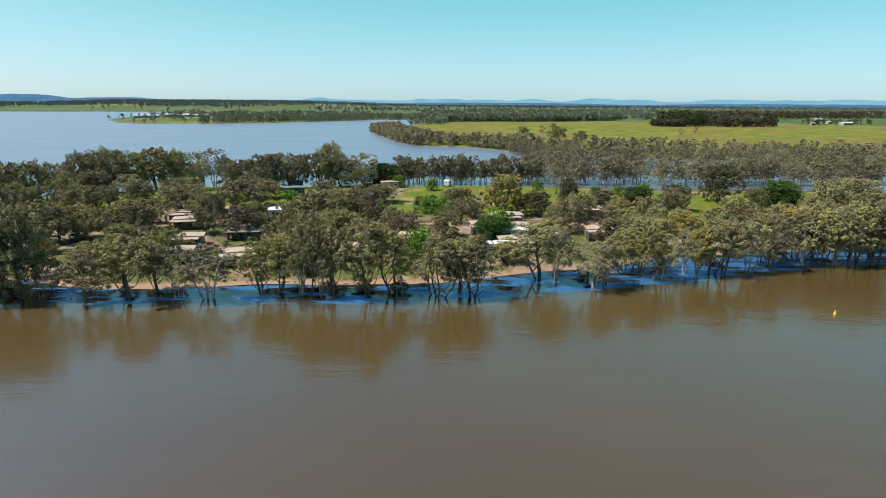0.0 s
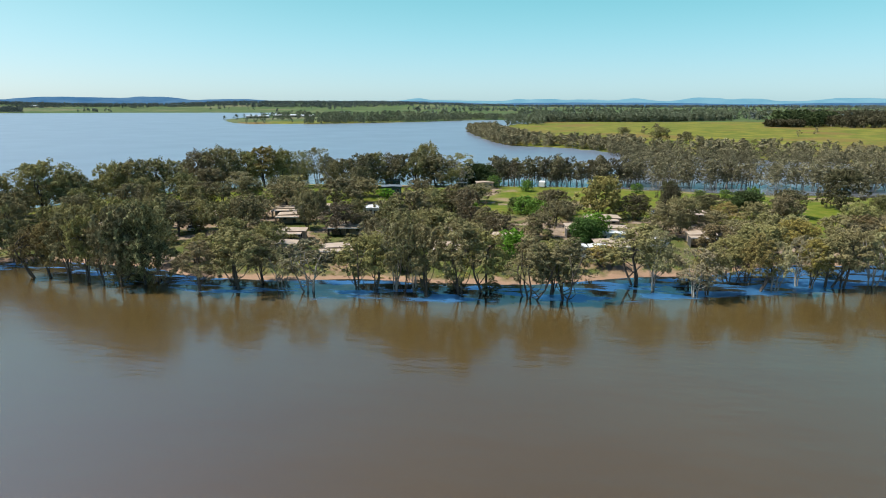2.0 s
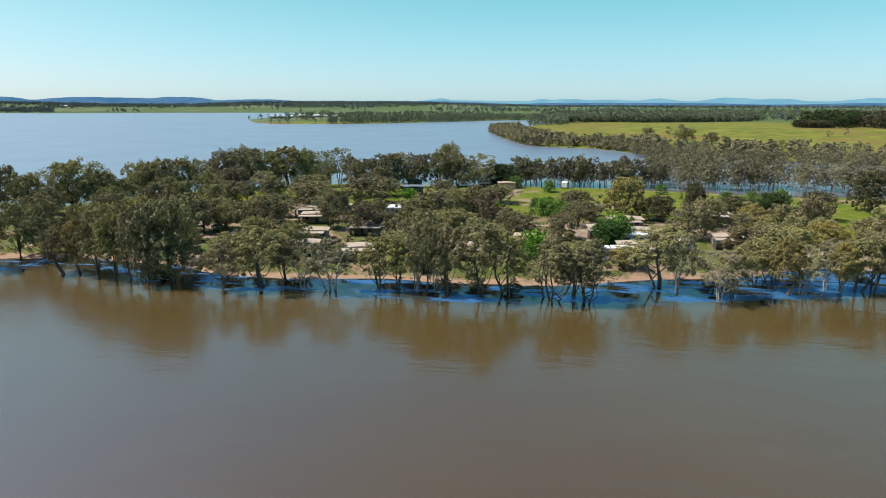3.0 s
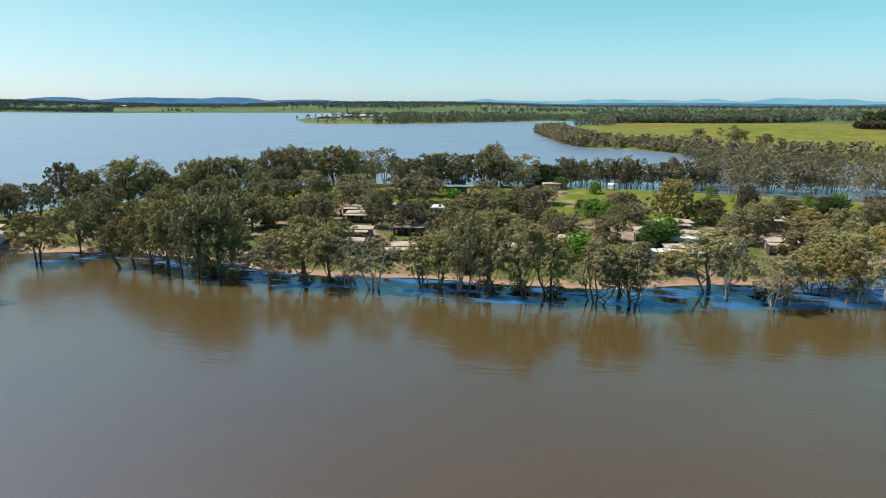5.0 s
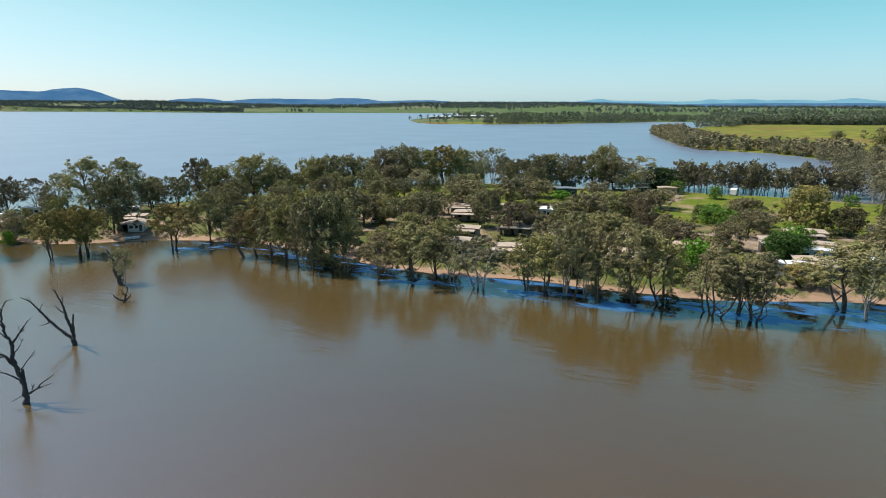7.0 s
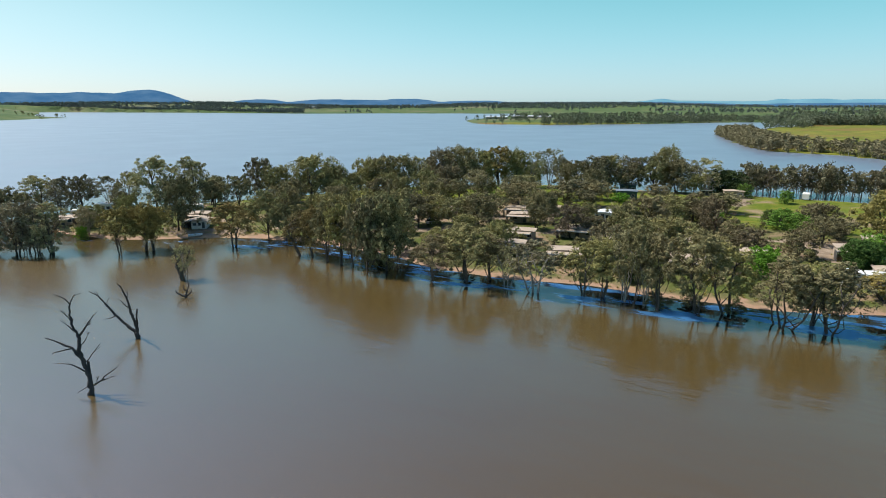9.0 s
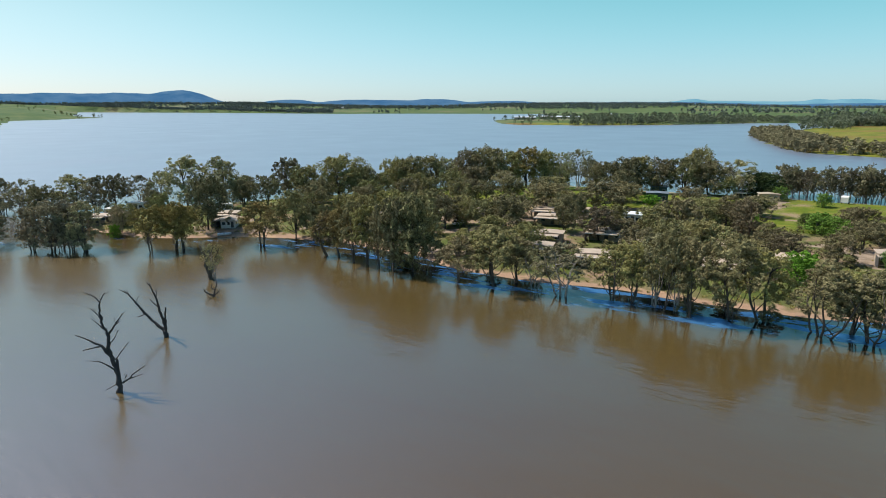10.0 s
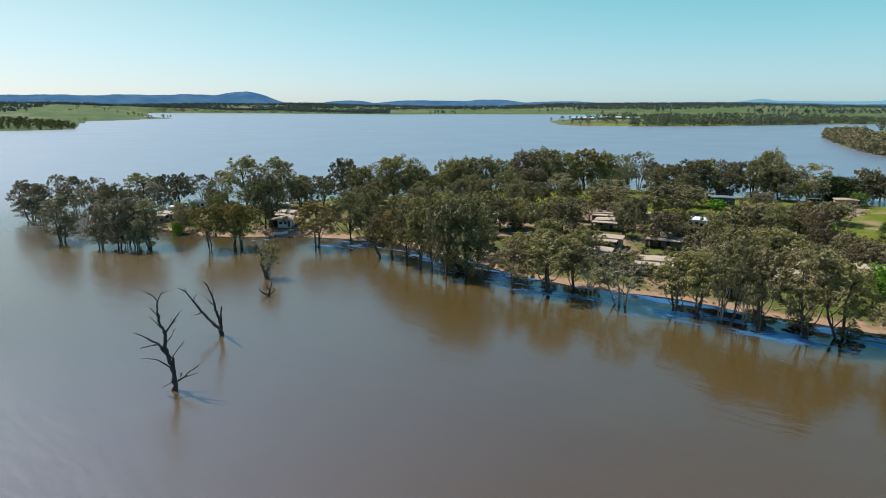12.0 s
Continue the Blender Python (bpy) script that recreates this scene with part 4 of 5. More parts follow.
# slender gums drowned in the flooded inlet behind the peninsula: the nearer ones singly, the rest as woodland
INLET = [(24, 272), (70, 268), (150, 262), (260, 268), (300, 300), (420, 330), (420, 372), (300, 384), (220, 396), (150, 404), (96, 420), (52, 452), (34, 470), (36, 420), (40, 380), (34, 330)]
rng = random.Random(11)
near_rows, far_rows = [], []
for k in range(30):
    near_rows.append((-32 + k * 2.1 + rng.uniform(-1, 1), 268.5 + rng.uniform(0, 9) + (2 if k < 5 else 0), rng.uniform(9.5, 13), rng.uniform(5.5, 8)))
tries = 0
while len(near_rows) + len(far_rows) < 640 and tries < 20000:
    tries += 1
    x, y = rng.uniform(20, 420), rng.uniform(258, 520)
    if inside_distance(np.array([x]), np.array([y]), INLET)[0] < 0:
        continue
    if (288 + 0.06 * x < y < 306 + 5 * math.sin(x / 25) and x < 280) or (338 < y < 352 + 4 * math.sin(x / 19) and 90 < x < 260):
        continue
    if math.sin(x / 31 + 1.0) + math.sin(y / 13 - x / 70) < -0.85 and y > 285:
        continue
    row = (round(x, 1), round(y, 1), rng.uniform(8.0, 11.5), rng.uniform(5.5, 8.5))
    (near_rows if y < 302 and x < 190 and len(near_rows) < 30 else far_rows).append(row)
for k in range(190):
    x = -34 + 330 * rng.random() ** 1.1
    far_rows.append((x, 267 + 0.04 * max(0, x) + rng.uniform(0, 17), rng.uniform(9.5, 13.5), rng.uniform(6.0, 8.5)))
plant("timber", "timber", near_rows)


def woodland(name, rows, shapes, label, category="woodland", wood_mat=BARK_PALE, leaf_mat=None, stem_low=True):
    """Many far trees as one thing: real small trunks and leaf clumps."""
    vw, fw, vc, fc = [], [], [], []
    aw = ac = 0
    r = np.random.default_rng(3)
    zs = np.maximum(ground_height(np.array([q[0] for q in rows]), np.array([q[1] for q in rows])), -0.3)
    for (x, y, h, w), z0 in zip(rows, zs):
        (tv, tf), (cv, cf), wide = shapes[r.integers(len(shapes))]
        a = r.random() * 6.283
        rot = np.array([[math.cos(a), -math.sin(a), 0], [math.sin(a), math.cos(a), 0], [0, 0, 1]])
        s = np.array([w / wide, w / wide, h / 12.0])
        at = np.array([x, y, z0])
        vw.append((tv * s) @ rot.T + at)
        fw.append(tf + aw)
        aw += len(tv)
        vc.append((cv * s) @ rot.T + at)
        fc.append(cf + ac)
        ac += len(cv)
    ob = tagged(new(name), label, category, kind="stuff")
    for nm, v, f, m in (("trunk", vw, fw, wood_mat), ("crown", vc, fc, leaf_mat)):
        c = new(nm, mesh_of(nm, np.concatenate(v), np.concatenate(f), m))
        c.parent = ob
        c["kind"] = "stuff"
    return ob


def low_tree(seed, boughs, clumps, per, size, low=0.4, wide=8.0, bough=0.3, clump=0.6):
    cr = tree_arrays(seed, boughs=boughs, clumps=clumps, per=per, size=size, stems=1, low=low, wide=wide, bough=bough, clump=clump)[1]
    r = np.random.default_rng(seed)
    wood = []
    for k in range(2 if per > 12 else 1):
        dx, dy = r.normal(size=2) * 0.7
        wood.append(tube([(dx * 0.2, dy * 0.2, -1), (dx * 0.7, dy * 0.7, 3.5), (dx * 1.6, dy * 1.6, 8)][:3 if per > 6 else 2], [0.2, 0.15, 0.06][:3 if per > 6 else 2], 4 if per > 6 else 3))
    return joined(wood), cr, wide


MIDDLE = [low_tree(s, 8, 9, 4, 0.42, 0.27, 7.0, 0.26, 0.42) for s in (1, 2, 3, 4, 12)]
woodland("drowned_woodland", far_rows, MIDDLE, "grey-green drowned gum woodland in flood water", leaf_mat=LEAF["timber"])

# woods of the headland, the paddock's edge and the plain, thinner in the open fields
SMALL = [low_tree(s, 6, 2, 5, 1.15, 0.16, 8.0, 0.28, 0.75) for s in (5, 6, 7, 10)]
TINY = [low_tree(s, 4, 1, 3, 2.6, 0.1, 9.0, 0.3, 0.7) for s in (8, 9, 11)]


def scatter(count, x0, x1, y0, y1, keep, seed, h0=8, h1=13):
    r = np.random.default_rng(seed)
    x, y = r.uniform(x0, x1, count), r.uniform(y0, y1, count)
    ok = keep(x, y, r.random(count)) & (ground_height(x, y) > -0.9)
    x, y = x[ok], y[ok]
    h = r.uniform(h0, h1, len(x))
    return [(a, c, q, q * k) for a, c, q, k in zip(x, y, h, r.uniform(0.6, 0.95, len(x)))]


def edge_of(poly, near, far, extra=None):
    def keep(x, y, u):
        d = inside_distance(x, y, poly)
        ok = (d > near) & (d < far)
        return ok if extra is None else ok & extra(x, y, u)
    return keep


head = scatter(5200, -110, 60, 480, 800, edge_of(MAINLAND, -2, 28, lambda x, y, u: u < np.where(y > 560, 0.8, 0.3)), 21, 7, 11)
head += scatter(900, 30, 420, 340, 500, edge_of(MAINLAND, -12, 30), 22, 8, 12)
head += scatter(260, -40, 300, 500, 760, edge_of(MAINLAND, 26, 400, lambda x, y, u: u < 0.035), 23, 7, 12)
woodland("headland_woodland", head, SMALL, "olive scrub and gums fringing the flooded headland", leaf_mat=LEAF["timber"])

def wood(cx, cy, rx, ry, turn):
    c, n = math.cos(radians(turn)), math.sin(radians(turn))
    return lambda x, y, u: (((x - cx) * c + (y - cy) * n) / rx) ** 2 + (((y - cy) * c - (x - cx) * n) / ry) ** 2 + 0.35 * swell(x, y, 40, 0.5) < 1


belt = scatter(5200, -60, 1500, 1020, 1900, edge_of(MAINLAND, 5, 4000, lambda x, y, u: (y > 1230 + 0.1 * x + 50 * np.sin(x / 90)) & (u < 0.9) & (swell(x, y, 75, 0.7) + 0.6 * np.sin(y / 42 + x / 300) > 0.0) & ((y < 1345 + 0.1 * x) | (y > 1610))), 24, 9, 15)
belt += scatter(2600, -60, 420, 1060, 1300, edge_of(MAINLAND, 4, 4000, wood(140, 1190, 230, 42, 8)), 32, 11, 16)
belt += scatter(4200, -640, 0, 980, 1600, edge_of(MAINLAND, -4, 80, lambda x, y, u: u < 0.9 - 0.84 * (x < -400)), 26, 8, 13)
belt += scatter(1300, -640, -150, 1020, 1600, edge_of(MAINLAND, 80, 400, lambda x, y, u: u < 0.18 + 0.5 * (swell(x, y, 60, 0.8) > 0.5)), 33, 8, 13)
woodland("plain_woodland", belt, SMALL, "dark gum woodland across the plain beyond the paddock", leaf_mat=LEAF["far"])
pines = scatter(900, 250, 520, 850, 1220, edge_of(MAINLAND, 5, 4000, wood(372, 985, 38, 125, -24)), 25, 13, 21)
woodland("pine_grove", pines[:190], SMALL, "dark green pine grove at the paddock's edge", leaf_mat=LEAF["round"], wood_mat=BARK_DARK)
gums = scatter(900, 330, 560, 840, 1120, edge_of(MAINLAND, 5, 4000, wood(430, 925, 62, 46, 20)), 34, 10, 16) + scatter(500, 270, 340, 860, 920, edge_of(MAINLAND, 5, 4000, wood(312, 884, 22, 12, 0)), 35, 7, 10)
gums += scatter(700, 470, 1100, 1120, 1400, edge_of(MAINLAND, 5, 4000, lambda x, y, u: (y > 1170 + 0.12 * x + 30 * np.sin(x / 45))), 36, 10, 16)
gums += scatter(60, 585, 690, 990, 1045, edge_of(MAINLAND, 5, 4000, lambda x, y, u: u < 0.4), 37, 6, 10)
woodland("farm_woodland", gums, SMALL, "dark olive gums round the farm beyond the paddock", leaf_mat=LEAF["deep"])

r_ = np.random.default_rng(27)
count = 60000
rr, aa = 1280 + 3300 * r_.random(count) ** 0.85, np.radians(r_.uniform(-40, 80, count))
bx, by, keep = -rr * np.sin(aa), rr * np.cos(aa), r_.random(count)
rows_of = np.sin(rr / 83 + 2.2 * np.sin(aa * 7)) + 0.8 * np.sin(rr / 37 + 6 * aa) + 0.5 * np.sin(aa * 41 + rr / 200)
chance = np.where(rows_of > 1.1, 0.75, 0.006) + np.where(rr > 3400, 0.5, 0) - np.where((aa < 0.15) & (rr > 1350) & (rr < 1640), 0.7, 0)
grazed = np.where(rr > 3050 + 220 * np.sin(aa * 13), 0.9, 0.006) + np.where((rows_of > 1.75) & (rr > 2350), 0.4, 0)
chance = np.where((aa > 0.2) & (aa < 0.74), grazed, chance)
chance = chance + np.where((aa > 0.74) & (rr > 2300) & (swell(bx, by, 240, 0.3) > 0.75), 0.6, 0)
ok = (keep < chance) & (inside_distance(bx, by, MAINLAND) > 10)
bh = r_.uniform(8, 14, count)
bands = [(a, c, q, q * 0.85) for a, c, q in zip(bx[ok], by[ok], bh[ok])]
bands = [bands[k] for k in r_.permutation(len(bands))[:9500]]
bands += scatter(16000, -3600, -1700, 1300, 2000, edge_of(MAINLAND, 0, 60, lambda x, y, u: u < 0.5 + 0.3 * np.sin(x / 60)), 28, 7, 11)
spit_rows = scatter(500, -2300, -1050, 300, 1300, edge_of(SPIT, -2, 34, lambda x, y, u: u < 0.9), 29, 6, 10)
spit_rows += scatter(1500, -4400, -1100, -400, 1600, edge_of(SPIT, 30, 9000, lambda x, y, u: (u < 0.10 + 0.8 * (swell(x, y, 190, 0.4) > 0.8)) & (x < -1700)), 30, 7, 12)
spit_rows += scatter(300, -1260, -1050, 250, 480, edge_of(SPIT, 2, 120), 31, 7, 11)
woodland("spit_woodland", spit_rows, SMALL, "dark gums on the green spit across the lake", leaf_mat=LEAF["shrub"])
r_ = np.random.default_rng(41)
rr, aa = r_.uniform(2100, 4350, 34000), r_.uniform(0.74, 1.3, 34000)
bx, by, keep = -rr * np.sin(aa), rr * np.cos(aa), r_.random(34000)
bz = ground_height(bx, by)
md = inside_distance(bx, by, MAINLAND)
strip = np.sin(rr / 105 + 2.5 * np.sin(aa * 9)) + 0.5 * np.sin(aa * 33 + rr / 310)
ok = (bz > 0.4) & (((md < 70) & (keep < 0.5) & (rr > 2250)) | ((strip > 0.55) & (keep < 0.34)) | ((rr > 3900) & (keep < 0.10)))
ok &= (md > 2) | ((inside_distance(bx, by, SPIT) > 400) & (keep < 0.12))
bands += [(a, c, q, q * 0.95) for a, c, q in zip(bx[ok], by[ok], r_.uniform(7, 13, int(ok.sum())))]
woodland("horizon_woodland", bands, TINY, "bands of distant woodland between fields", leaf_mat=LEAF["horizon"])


# dry grass tussocks along the bank and between the trees, below the leaves
def tussocks(count, seed):
    r = np.random.default_rng(seed)
    x, y = r.uniform(-205, 130, count), r.uniform(88, 190, count)
    d = inside_distance(x, y, PENINSULA)
    ok = (d > 2.0) & (y < 200) & (r.random(count) < np.where(d < 11, 1.0, 0.22)) & (swell(x, y, 7, 0.6) + 0.5 * swell(x, y, 2.3, 1.9) > -0.35)
    x, y = x[ok], y[ok]
    z = ground_height(x, y)
    n, blades = len(x), 9
    a = r.uniform(0, 6.283, (n, blades))
    h = r.uniform(0.25, 0.6, (n, 1)) * r.uniform(0.6, 1.1, (n, blades))
    out, wide = r.uniform(0.1, 0.5, (n, blades)), r.uniform(0.05, 0.12, (n, blades))
    base = np.stack([x, y, z], -1)[:, None]
    foot = base + np.stack([np.cos(a) * out * 0.5, np.sin(a) * out * 0.5, np.zeros_like(a)], -1)
    side = np.stack([-np.sin(a) * wide, np.cos(a) * wide, np.zeros_like(a)], -1)
    tip = base + np.stack([np.cos(a) * out * 1.6, np.sin(a) * out * 1.6, h], -1)
    v = np.stack([foot - side, foot + side, tip], 2).reshape(-1, 3)
    ob = new("grass", mesh_of("grass", v, np.arange(len(v)).reshape(-1, 3), LEAF["yellow"]))
    return tagged(ob, "dry olive grass tussocks along the sandy bank", "grass", kind="stuff")


tussocks(16000, 77)

# ---------------------------------------------------------------- cabins and other things
ROOF_SAND = plain("sand_coloured_roof", (0.35, 0.275, 0.205), 0.6, 0.3, 0.12, 0.6)
ROOF_WHITE = plain("white_metal_roof", (0.60, 0.60, 0.58), 0.45, 0.4, 0.06, 0.5)
ROOF_GREEN = plain("grey_blue_roof", (0.11, 0.135, 0.155), 0.8, 0.2, 0.12, 0.6)
WALL_CREAM = plain("cream_cladding", (0.34, 0.27, 0.20), 0.75, 0.25, 0.1, 0.8)
WALL_WHITE = plain("white_cladding", (0.60, 0.575, 0.53), 0.6, 0.3, 0.07, 0.8)
WALL_GREEN = plain("dark_green_cladding", (0.05, 0.085, 0.075), 0.6, 0.3, 0.12, 0.8)
TRIM = plain("dark_trim", (0.05, 0.05, 0.05), 0.5, 0.4, 0.1)
TIMBER_POST = plain("weathered_post", (0.20, 0.17, 0.14), 0.85, 0.2, 0.2, 3)
GLASS, gnt, gb = mat("window_glass", 0.06, 0.5)
gb.inputs["Base Color"].default_value = (0.02, 0.025, 0.03, 1)
RUBBER = plain("tyre_rubber", (0.02, 0.02, 0.02), 0.8, 0.2, 0.1)
YELLOW = plain("yellow_plastic", (0.80, 0.50, 0.02), 0.4, 0.5, 0.06)


def window(parent, x, z, y, w=1.1, h=0.9, face=-1):
    f = part("window", box(x - w / 2 - 0.06, y, z - 0.06, x + w / 2 + 0.06, y + face * 0.05, z + h + 0.06), WALL_WHITE, parent)
    part("pane", box(x - w / 2, y + face * 0.05, z, x + w / 2, y + face * 0.075, z + h), GLASS, f)
    return f


def flat_cabin(x, y, turn, length, depth, height=2.3, wall=None, roof=None, awning=True, label=""):
    """A holiday cabin with a shallow roof, windows, a door and a deep flat awning on posts."""
    wall, roof = wall or WALL_CREAM, roof or ROOF_SAND
    ob = new("cabin")
    hl, hd = length / 2, depth / 2
    part("wall", box(-hl, -hd, -1.0, hl, hd, height, 0.03), wall, ob)
    part("roof", prism([(-hl - 0.35, height), (hl + 0.35, height), (hl + 0.35, height + 0.12), (0, height + 0.3), (-hl - 0.35, height + 0.12)], -hd - 0.35, hd + 0.35), roof, ob)
    part("door", box(-0.45, -hd - 0.06, 0.1, 0.45, -hd, 2.1, 0.02), TRIM, ob)
    for wx in (-hl * 0.62, hl * 0.62):
        window(ob, wx, 0.95, -hd)
    window(ob, 0, 0.95, hd, face=1)
    if awning:
        part("awning", prism([(-hl - 0.6, height - 0.16), (hl * 0.8, height - 0.16), (hl * 0.8, height - 0.07), (-hl - 0.6, height - 0.07)], -hd - 3.0, -hd - 0.36), roof, ob)
        part("fascia", box(-hl - 0.62, -hd - 3.06, height - 0.24, hl * 0.8 + 0.02, -hd - 3.002, height - 0.05), WALL_WHITE, ob)
        for px in (-hl - 0.5, -hl * 0.1, hl * 0.8 - 0.1):
            part("post", box(px - 0.05, -hd - 2.9, -1.0, px + 0.05, -hd - 2.8, height - 0.16), TIMBER_POST, ob)
        # dark sheet added at the awning's end to deepen the shade beneath
        part("shade_sheet", box(-hl - 0.55, -hd - 2.75, -0.8, -hl - 0.5, -hd - 0.1, height - 0.2), TRIM, ob)
    ob.matrix_basis = pose(x, y, gz(x, y) + 0.1, 0, 0, turn)
    return tagged(ob, label, "cabin", "holiday cabins in the park")


SAND_CABIN = "fawn holiday cabin with a sand-coloured flat roof and awning"
for x, y, turn, l, d in [(-87, 172.5, 15, 7.5, 4), (-79.8, 178, 12, 7, 4), (-81, 162.5, 14, 8.5, 4), (-61.6, 151, 10, 8.5, 4.5), (-56.6, 128.5, 12, 8, 4), (-73.3, 141.5, 14, 6.5, 4),
                         (5.6, 172, 5, 9, 5), (6.2, 157, 4, 8, 4), (-2.5, 158, 8, 5, 4), (5, 142, 5, 8, 4), (28, 154, 2, 6.5, 4), (33, 186, 0, 7, 4), (-106.5, 161, 20, 7, 4),
                         (-93.5, 150, 15, 5, 4), (-32, 133, 8, 7, 4), (-34.4, 151, 6, 6, 4), (-50.9, 141.5, 10, 5, 4), (-70.8, 129.5, 14, 6, 4), (-203, 100, 40, 6, 4), (-196, 104, 38, 6, 4),
                         (-43.5, 252, 14, 4, 3.5), (-168.5, 120, 36, 6, 4.5), (-40, 162, 8, 7, 4), (-20, 144, 6, 6, 4), (40, 161, 4, 7, 4), (-124, 142, 24, 6, 4)]:
    flat_cabin(x, y, turn, l, d, label=SAND_CABIN)
for x, y, turn, l, d in [(-62.3, 177, 10, 4.5, 5), (-3, 136.6, 5, 3, 2.6), (1.2, 137, 5, 3.4, 2.6), (5.6, 149.5, 5, 6, 2.5), (-213, 119, 35, 5, 4)] :
    flat_cabin(x, y, turn, l, d, 2.5, WALL_WHITE, ROOF_WHITE, False, "white cabin with a pale metal roof")
for x, y, turn, l, d in [(-66.5, 222, 15, 7, 5), (-71.7, 246, 15, 6, 5)]:
    flat_cabin(x, y, turn, l, d, 2.7, WALL_GREEN, ROOF_GREEN, False, "dark green shed with a grey-blue metal roof")
flat_cabin(-33.5, 246, 14, 6.5, 4, 2.5, WALL_CREAM, ROOF_SAND, False, "fawn amenities block with a pale roof")


def gable_house(x, y, turn):
    """Cottage with its gable to the lake and one roof slope drawn out over an open carport."""
    ob = new("house")
    part("wall", prism([(-2.2, -1), (2.2, -1), (2.2, 2.3), (0, 2.85), (-2.2, 2.3)], -3.2, 3.2), WALL_WHITE, ob)
    part("roof", prism([(2.75, 2.24), (0, 2.93), (0, 3.05), (2.75, 2.36)], -4.0, 3.6), ROOF_SAND, ob)
    part("roof", prism([(-5.0, 1.95), (0, 2.93), (0, 3.05), (-5.0, 2.07)], -4.0, 3.6), ROOF_SAND, ob)
    part("door", box(1.0, -3.26, 0.05, 1.85, -3.2, 2.05, 0.02), TRIM, ob)
    window(ob, -1.25, 0.95, -3.2, 1.1, 0.9)
    window(ob, 0.3, 0.95, -3.2, 0.8, 0.9)
    for wy in (-1.6, 1.5):
        f = part("window", box(2.2, wy - 0.6, 0.9, 2.25, wy + 0.6, 1.95), WALL_WHITE, ob)
        part("pane", box(2.25, wy - 0.52, 0.97, 2.27, wy + 0.52, 1.88), GLASS, f)
    part("back_wall", box(-4.8, 3.0, -1, -2.2, 3.12, 1.95), WALL_GREEN, ob)
    for py in (-3.8, -0.4, 2.9):
        part("post", box(-4.85, py - 0.05, -1, -4.75, py + 0.05, 1.98), TIMBER_POST, ob)
    ob.matrix_basis = pose(x, y, gz(x, y) + 0.05, 0, 0, turn) @ Matrix.Scale(0.9, 4)
    return tagged(ob, "small white cottage with low sand gable roof and carport", "house")


gable_house(-161.5, 115.2, 36)


def dinghy(x, y, turn, paint, label):
    """An open aluminium boat lying on the bank."""
    ob = new("dinghy")
    st = np.linspace(-1, 1, 9)
    half = 0.72 * np.sqrt(np.clip(1 - np.clip(st, 0, 1) ** 2.4, 0.002, 1))
    rows = []
    for k, w in zip(st, half):
        rise = 0.22 * max(k, 0) ** 2
        rows += [(k * 1.85, -w, 0.62 + rise), (k * 1.85, -w * 0.75, 0.12 + rise), (k * 1.85, 0, rise), (k * 1.85, w * 0.75, 0.12 + rise), (k * 1.85, w, 0.62 + rise),
                 (k * 1.85, w * 0.93, 0.62 + rise), (k * 1.85, w * 0.7, 0.18 + rise), (k * 1.85, -w * 0.7, 0.18 + rise), (k * 1.85, -w * 0.93, 0.62 + rise)]
    f = [(a * 9 + q, a * 9 + (q + 1) % 9, (a + 1) * 9 + (q + 1) % 9, (a + 1) * 9 + q) for a in range(8) for q in range(9)] + [tuple(range(8, -1, -1))]
    me = bpy.data.meshes.new("hull")
    me.from_pydata([tuple(map(float, q)) for q in rows], [], f)
    me.materials.append(paint)
    new("hull", me).parent = ob
    for bx in (-1.2, -0.1, 0.9):
        part("thwart", box(bx - 0.13, -0.55, 0.42, bx + 0.13, 0.55, 0.46), TIMBER_POST, ob)
    ob.matrix_basis = pose(x, y, gz(x, y) - 0.02, 0, 0, turn)
    return tagged(ob, label, "boat")


def caravan(x, y, turn, length=5.5, label="white caravan parked under gum trees"):
    ob = new("caravan")
    o = [(-length / 2, 0.6), (length / 2 - 0.4, 0.6), (length / 2, 1.1), (length / 2 - 0.15, 2.5), (length / 2 - 0.5, 2.75), (-length / 2 + 0.3, 2.75), (-length / 2, 2.4)]
    part("body", prism(o, -1.15, 1.15), WALL_WHITE, ob)
    for wx in (-length * 0.25, length * 0.22):
        window(ob, wx, 1.45, -1.15, 1.0, 0.6)
    for s in (-1, 1):
        bm = bmesh.new()
        bmesh.ops.create_cone(bm, cap_ends=True, segments=14, radius1=0.34, radius2=0.34, depth=0.2, matrix=pose(0, s * 1.05, 0.34, 90))
        part("wheel", bm, RUBBER, ob)
    part("drawbar", box(length / 2 - 0.2, -0.05, 0.5, length / 2 + 1.1, 0.05, 0.6), TRIM, ob)
    part("prop", box(length / 2 + 0.9, -0.04, 0.0, length / 2 + 0.98, 0.04, 0.5), TRIM, ob)
    ob.matrix_basis = pose(x, y, gz(x, y), 0, 0, turn)
    return tagged(ob, label, "caravan", "caravans in the park")


caravan(-178.7, 126.8, 48, 5.6, "long white caravan behind the cottage")
caravan(-114, 150, 20, 5)
caravan(-126, 131, 30, 5)
caravan(-10.2, 256, 80, 3.2, "small white caravan on the back lawn")
caravan(16, 146, 10, 5)
caravan(-209, 108, 40, 5)


